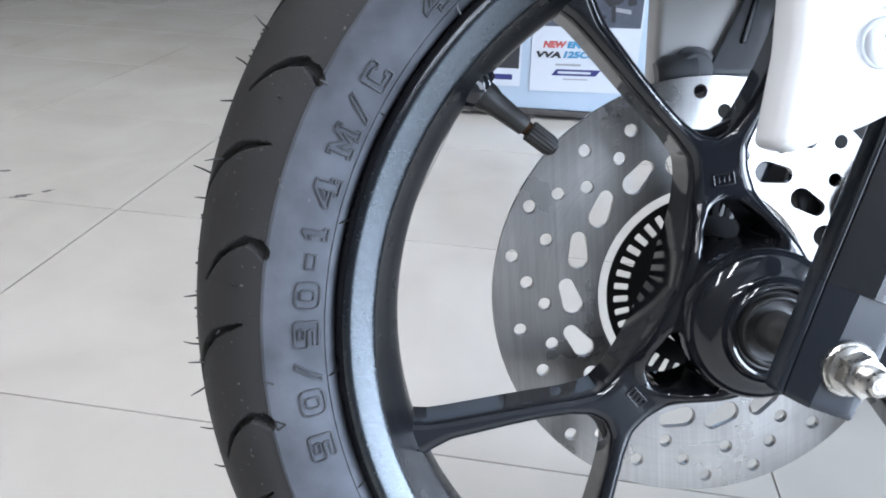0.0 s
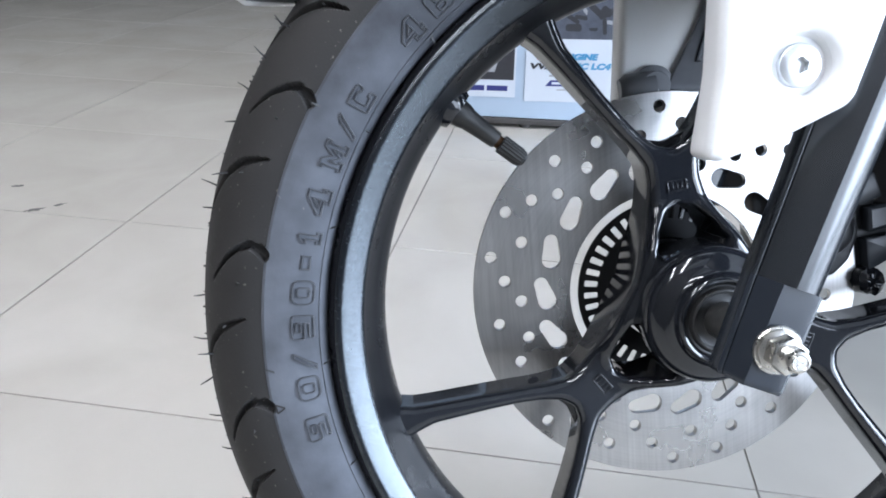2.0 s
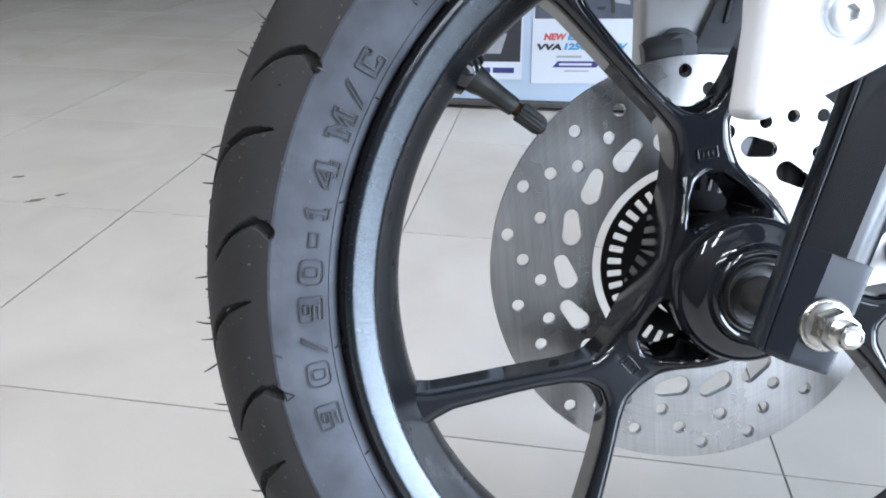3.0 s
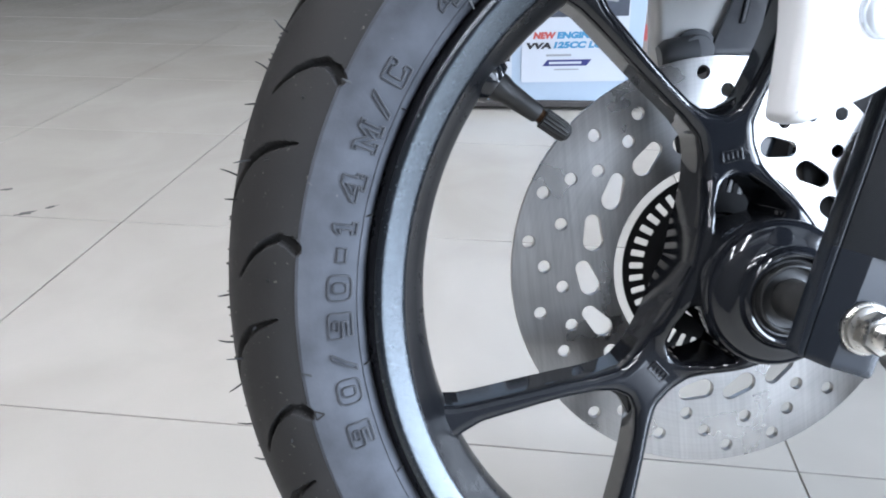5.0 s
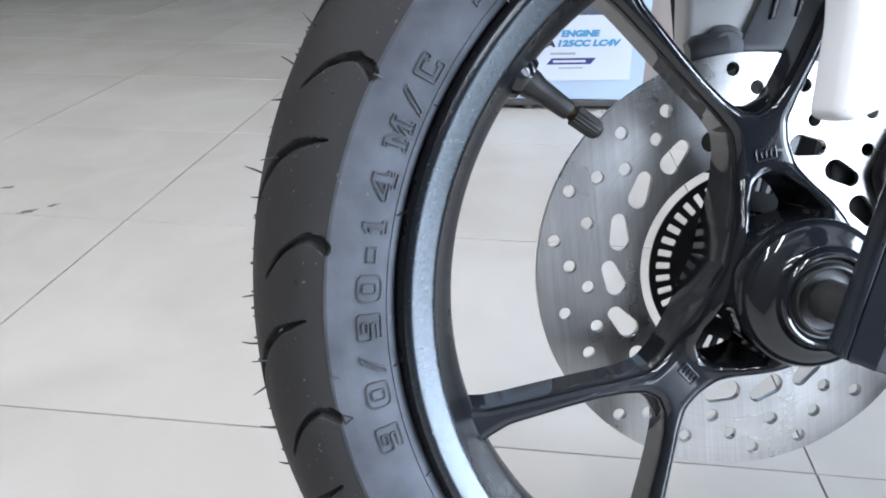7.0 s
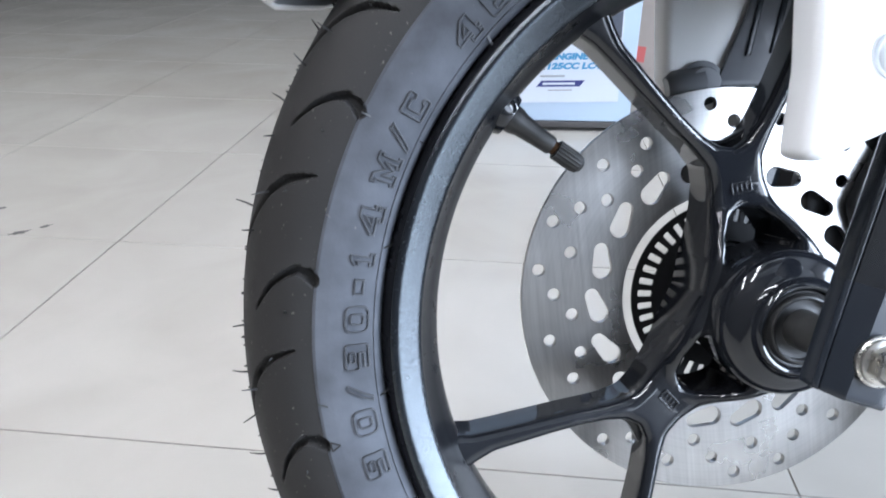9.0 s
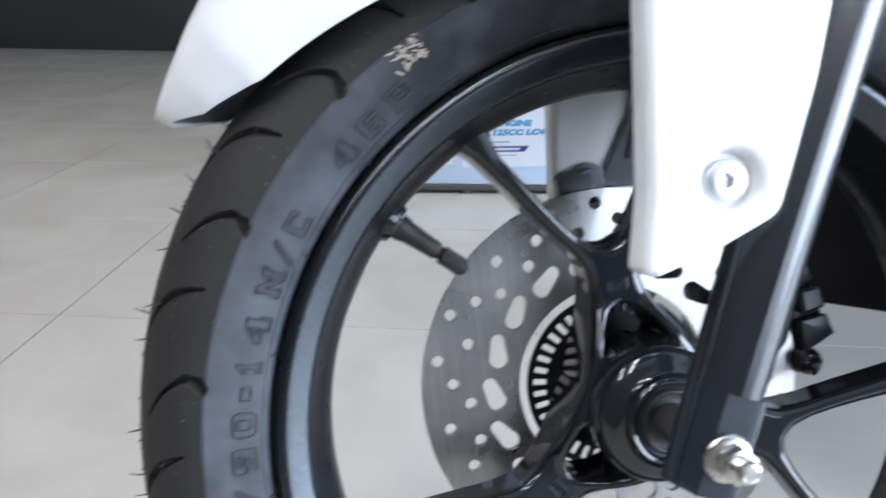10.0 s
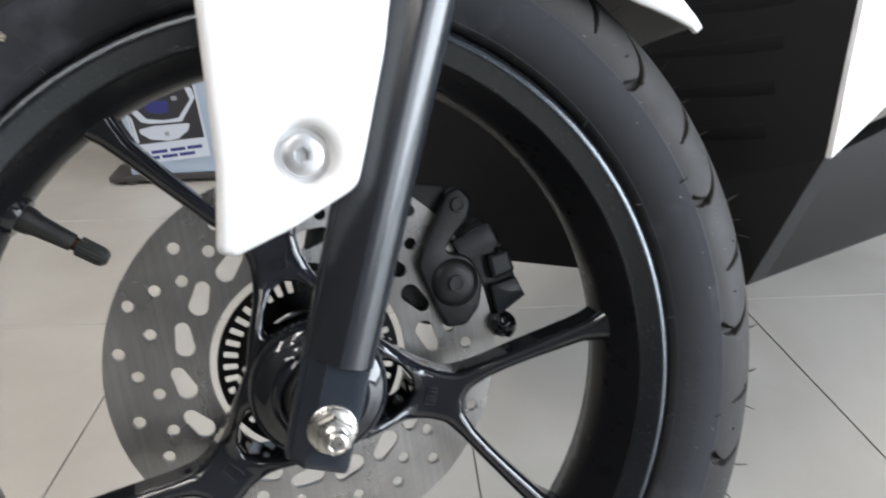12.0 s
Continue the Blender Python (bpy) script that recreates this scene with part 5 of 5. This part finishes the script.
picture("lens_picture", [(0.0388, 0.1154), (0.0487, 0.1240), (0.0861, 0.1217), (0.0820, 0.0986), (0.0643, 0.0967), (0.0412, 0.1034)], NAVY, 0.0012)
picture("lens_picture", [(0.0931, 0.1287), (0.1047, 0.1293), (0.1048, 0.1203), (0.0933, 0.1201)], GREYINK, 0.0012, 0.003)
picture("badge_picture", [(0.0650, 0.0600), (0.0740, 0.0600), (0.0740, 0.0525), (0.0695, 0.0505), (0.0650, 0.0525)], GREYINK, 0.0015, 0.002)
carton = tagged(new("carton"), "grey-brown cardboard box with a faded red print behind the board", "carton")
carton.matrix_world = AT @ Matrix.Translation((0.345, 0.22, 0.0))
part("body", box(0, 0.36, 0, 0.25, 0.0, 0.42, 0.003), CARTON, carton, smooth=0)
part("flap", box(0.002, 0.358, -0.002, 0.123, 0.4205, 0.4240, 0.001), CARTON, carton, smooth=0)
part("print_patch", slab([(0.004, -0.0012, 0.105), (0.050, -0.0012, 0.100), (0.052, -0.0012, 0.135), (0.006, -0.0012, 0.140)], (0, 0.0004, 0), 0), RED, carton, "faded red print", smooth=0)

# ---- dirt on the floor ----


def smudge(x, y, long, wide, turn, seed):
    random.seed(seed)
    bm = bmesh.new()
    pts = []
    for i in range(22):
        q = 2 * math.pi * i / 22
        k = random.uniform(0.6, 1.15)
        pts.append(bm.verts.new((long * k * math.cos(q), wide * k * math.sin(q), 0.0006)))
    bm.faces.new(pts)
    ob = part("smudge", bm, DIRT, None, "small dark smudge of dirt on the floor tile", smooth=0)
    tagged(ob, category="dirt", kind="stuff")
    ob.matrix_world = Matrix.Translation((x, y, 0.0)) @ Matrix.Rotation(radians(turn), 4, "Z")


smudge(-0.694, 0.6675, 0.016, 0.006, 25, 1)
smudge(-0.6655, 0.687, 0.010, 0.004, 35, 2)
smudge(-0.760, 0.765, 0.011, 0.005, 10, 3)

# ---- floor tiles ----
tile_bm = box(-SIZE / 2 + 0.0009, SIZE / 2 - 0.0009, -DEEP / 2 + 0.0009, DEEP / 2 - 0.0009, -0.009, 0.0)
top = [e for e in tile_bm.edges if all(abs(v.co.z) < 1e-6 for v in e.verts)]
bmesh.ops.bevel(tile_bm, geom=top, offset=0.0002, segments=1, affect="EDGES")
tile_me = bpy.data.meshes.new("tile")
tile_bm.to_mesh(tile_me)
tile_bm.free()
tile_me.materials.append(TILE)
rest_v, rest_f = [], []
base_v = [tuple(v.co) for v in tile_me.vertices]
base_f = [tuple(p.vertices) for p in tile_me.polygons]
i0, i1 = math.ceil((LEFT - GX) / SIZE - 0.5), math.floor((RIGHT - GX) / SIZE - 0.5)
j0, j1 = math.ceil((FRONT - GY) / DEEP - 0.5), math.floor((BACK - GY) / DEEP - 0.5)
random.seed(12)
for i in range(i0, i1 + 1):
    for j in range(j0, j1 + 1):
        cx, cy, dz = GX + (i + 0.5) * SIZE, GY + (j + 0.5) * DEEP, random.uniform(-0.0004, 0.0)
        if -3.0 < cx < 2.4 and -1.0 < cy < 3.4:
            ob = new("tile", tile_me)
            ob.parent = floor_bed
            ob.matrix_local = Matrix.Translation((cx, cy, dz))
        else:
            k = len(rest_v)
            rest_v += [(x + cx, y + cy, z + dz) for x, y, z in base_v]
            rest_f += [tuple(v + k for v in f) for f in base_f]
rest_me = bpy.data.meshes.new("outer_tiles")
rest_me.from_pydata(rest_v, [], rest_f)
rest = mesh_object("outer_tiles", rest_me, TILE, floor_bed, "pale polished porcelain tiles", 0)
tagged(rest, kind="stuff")
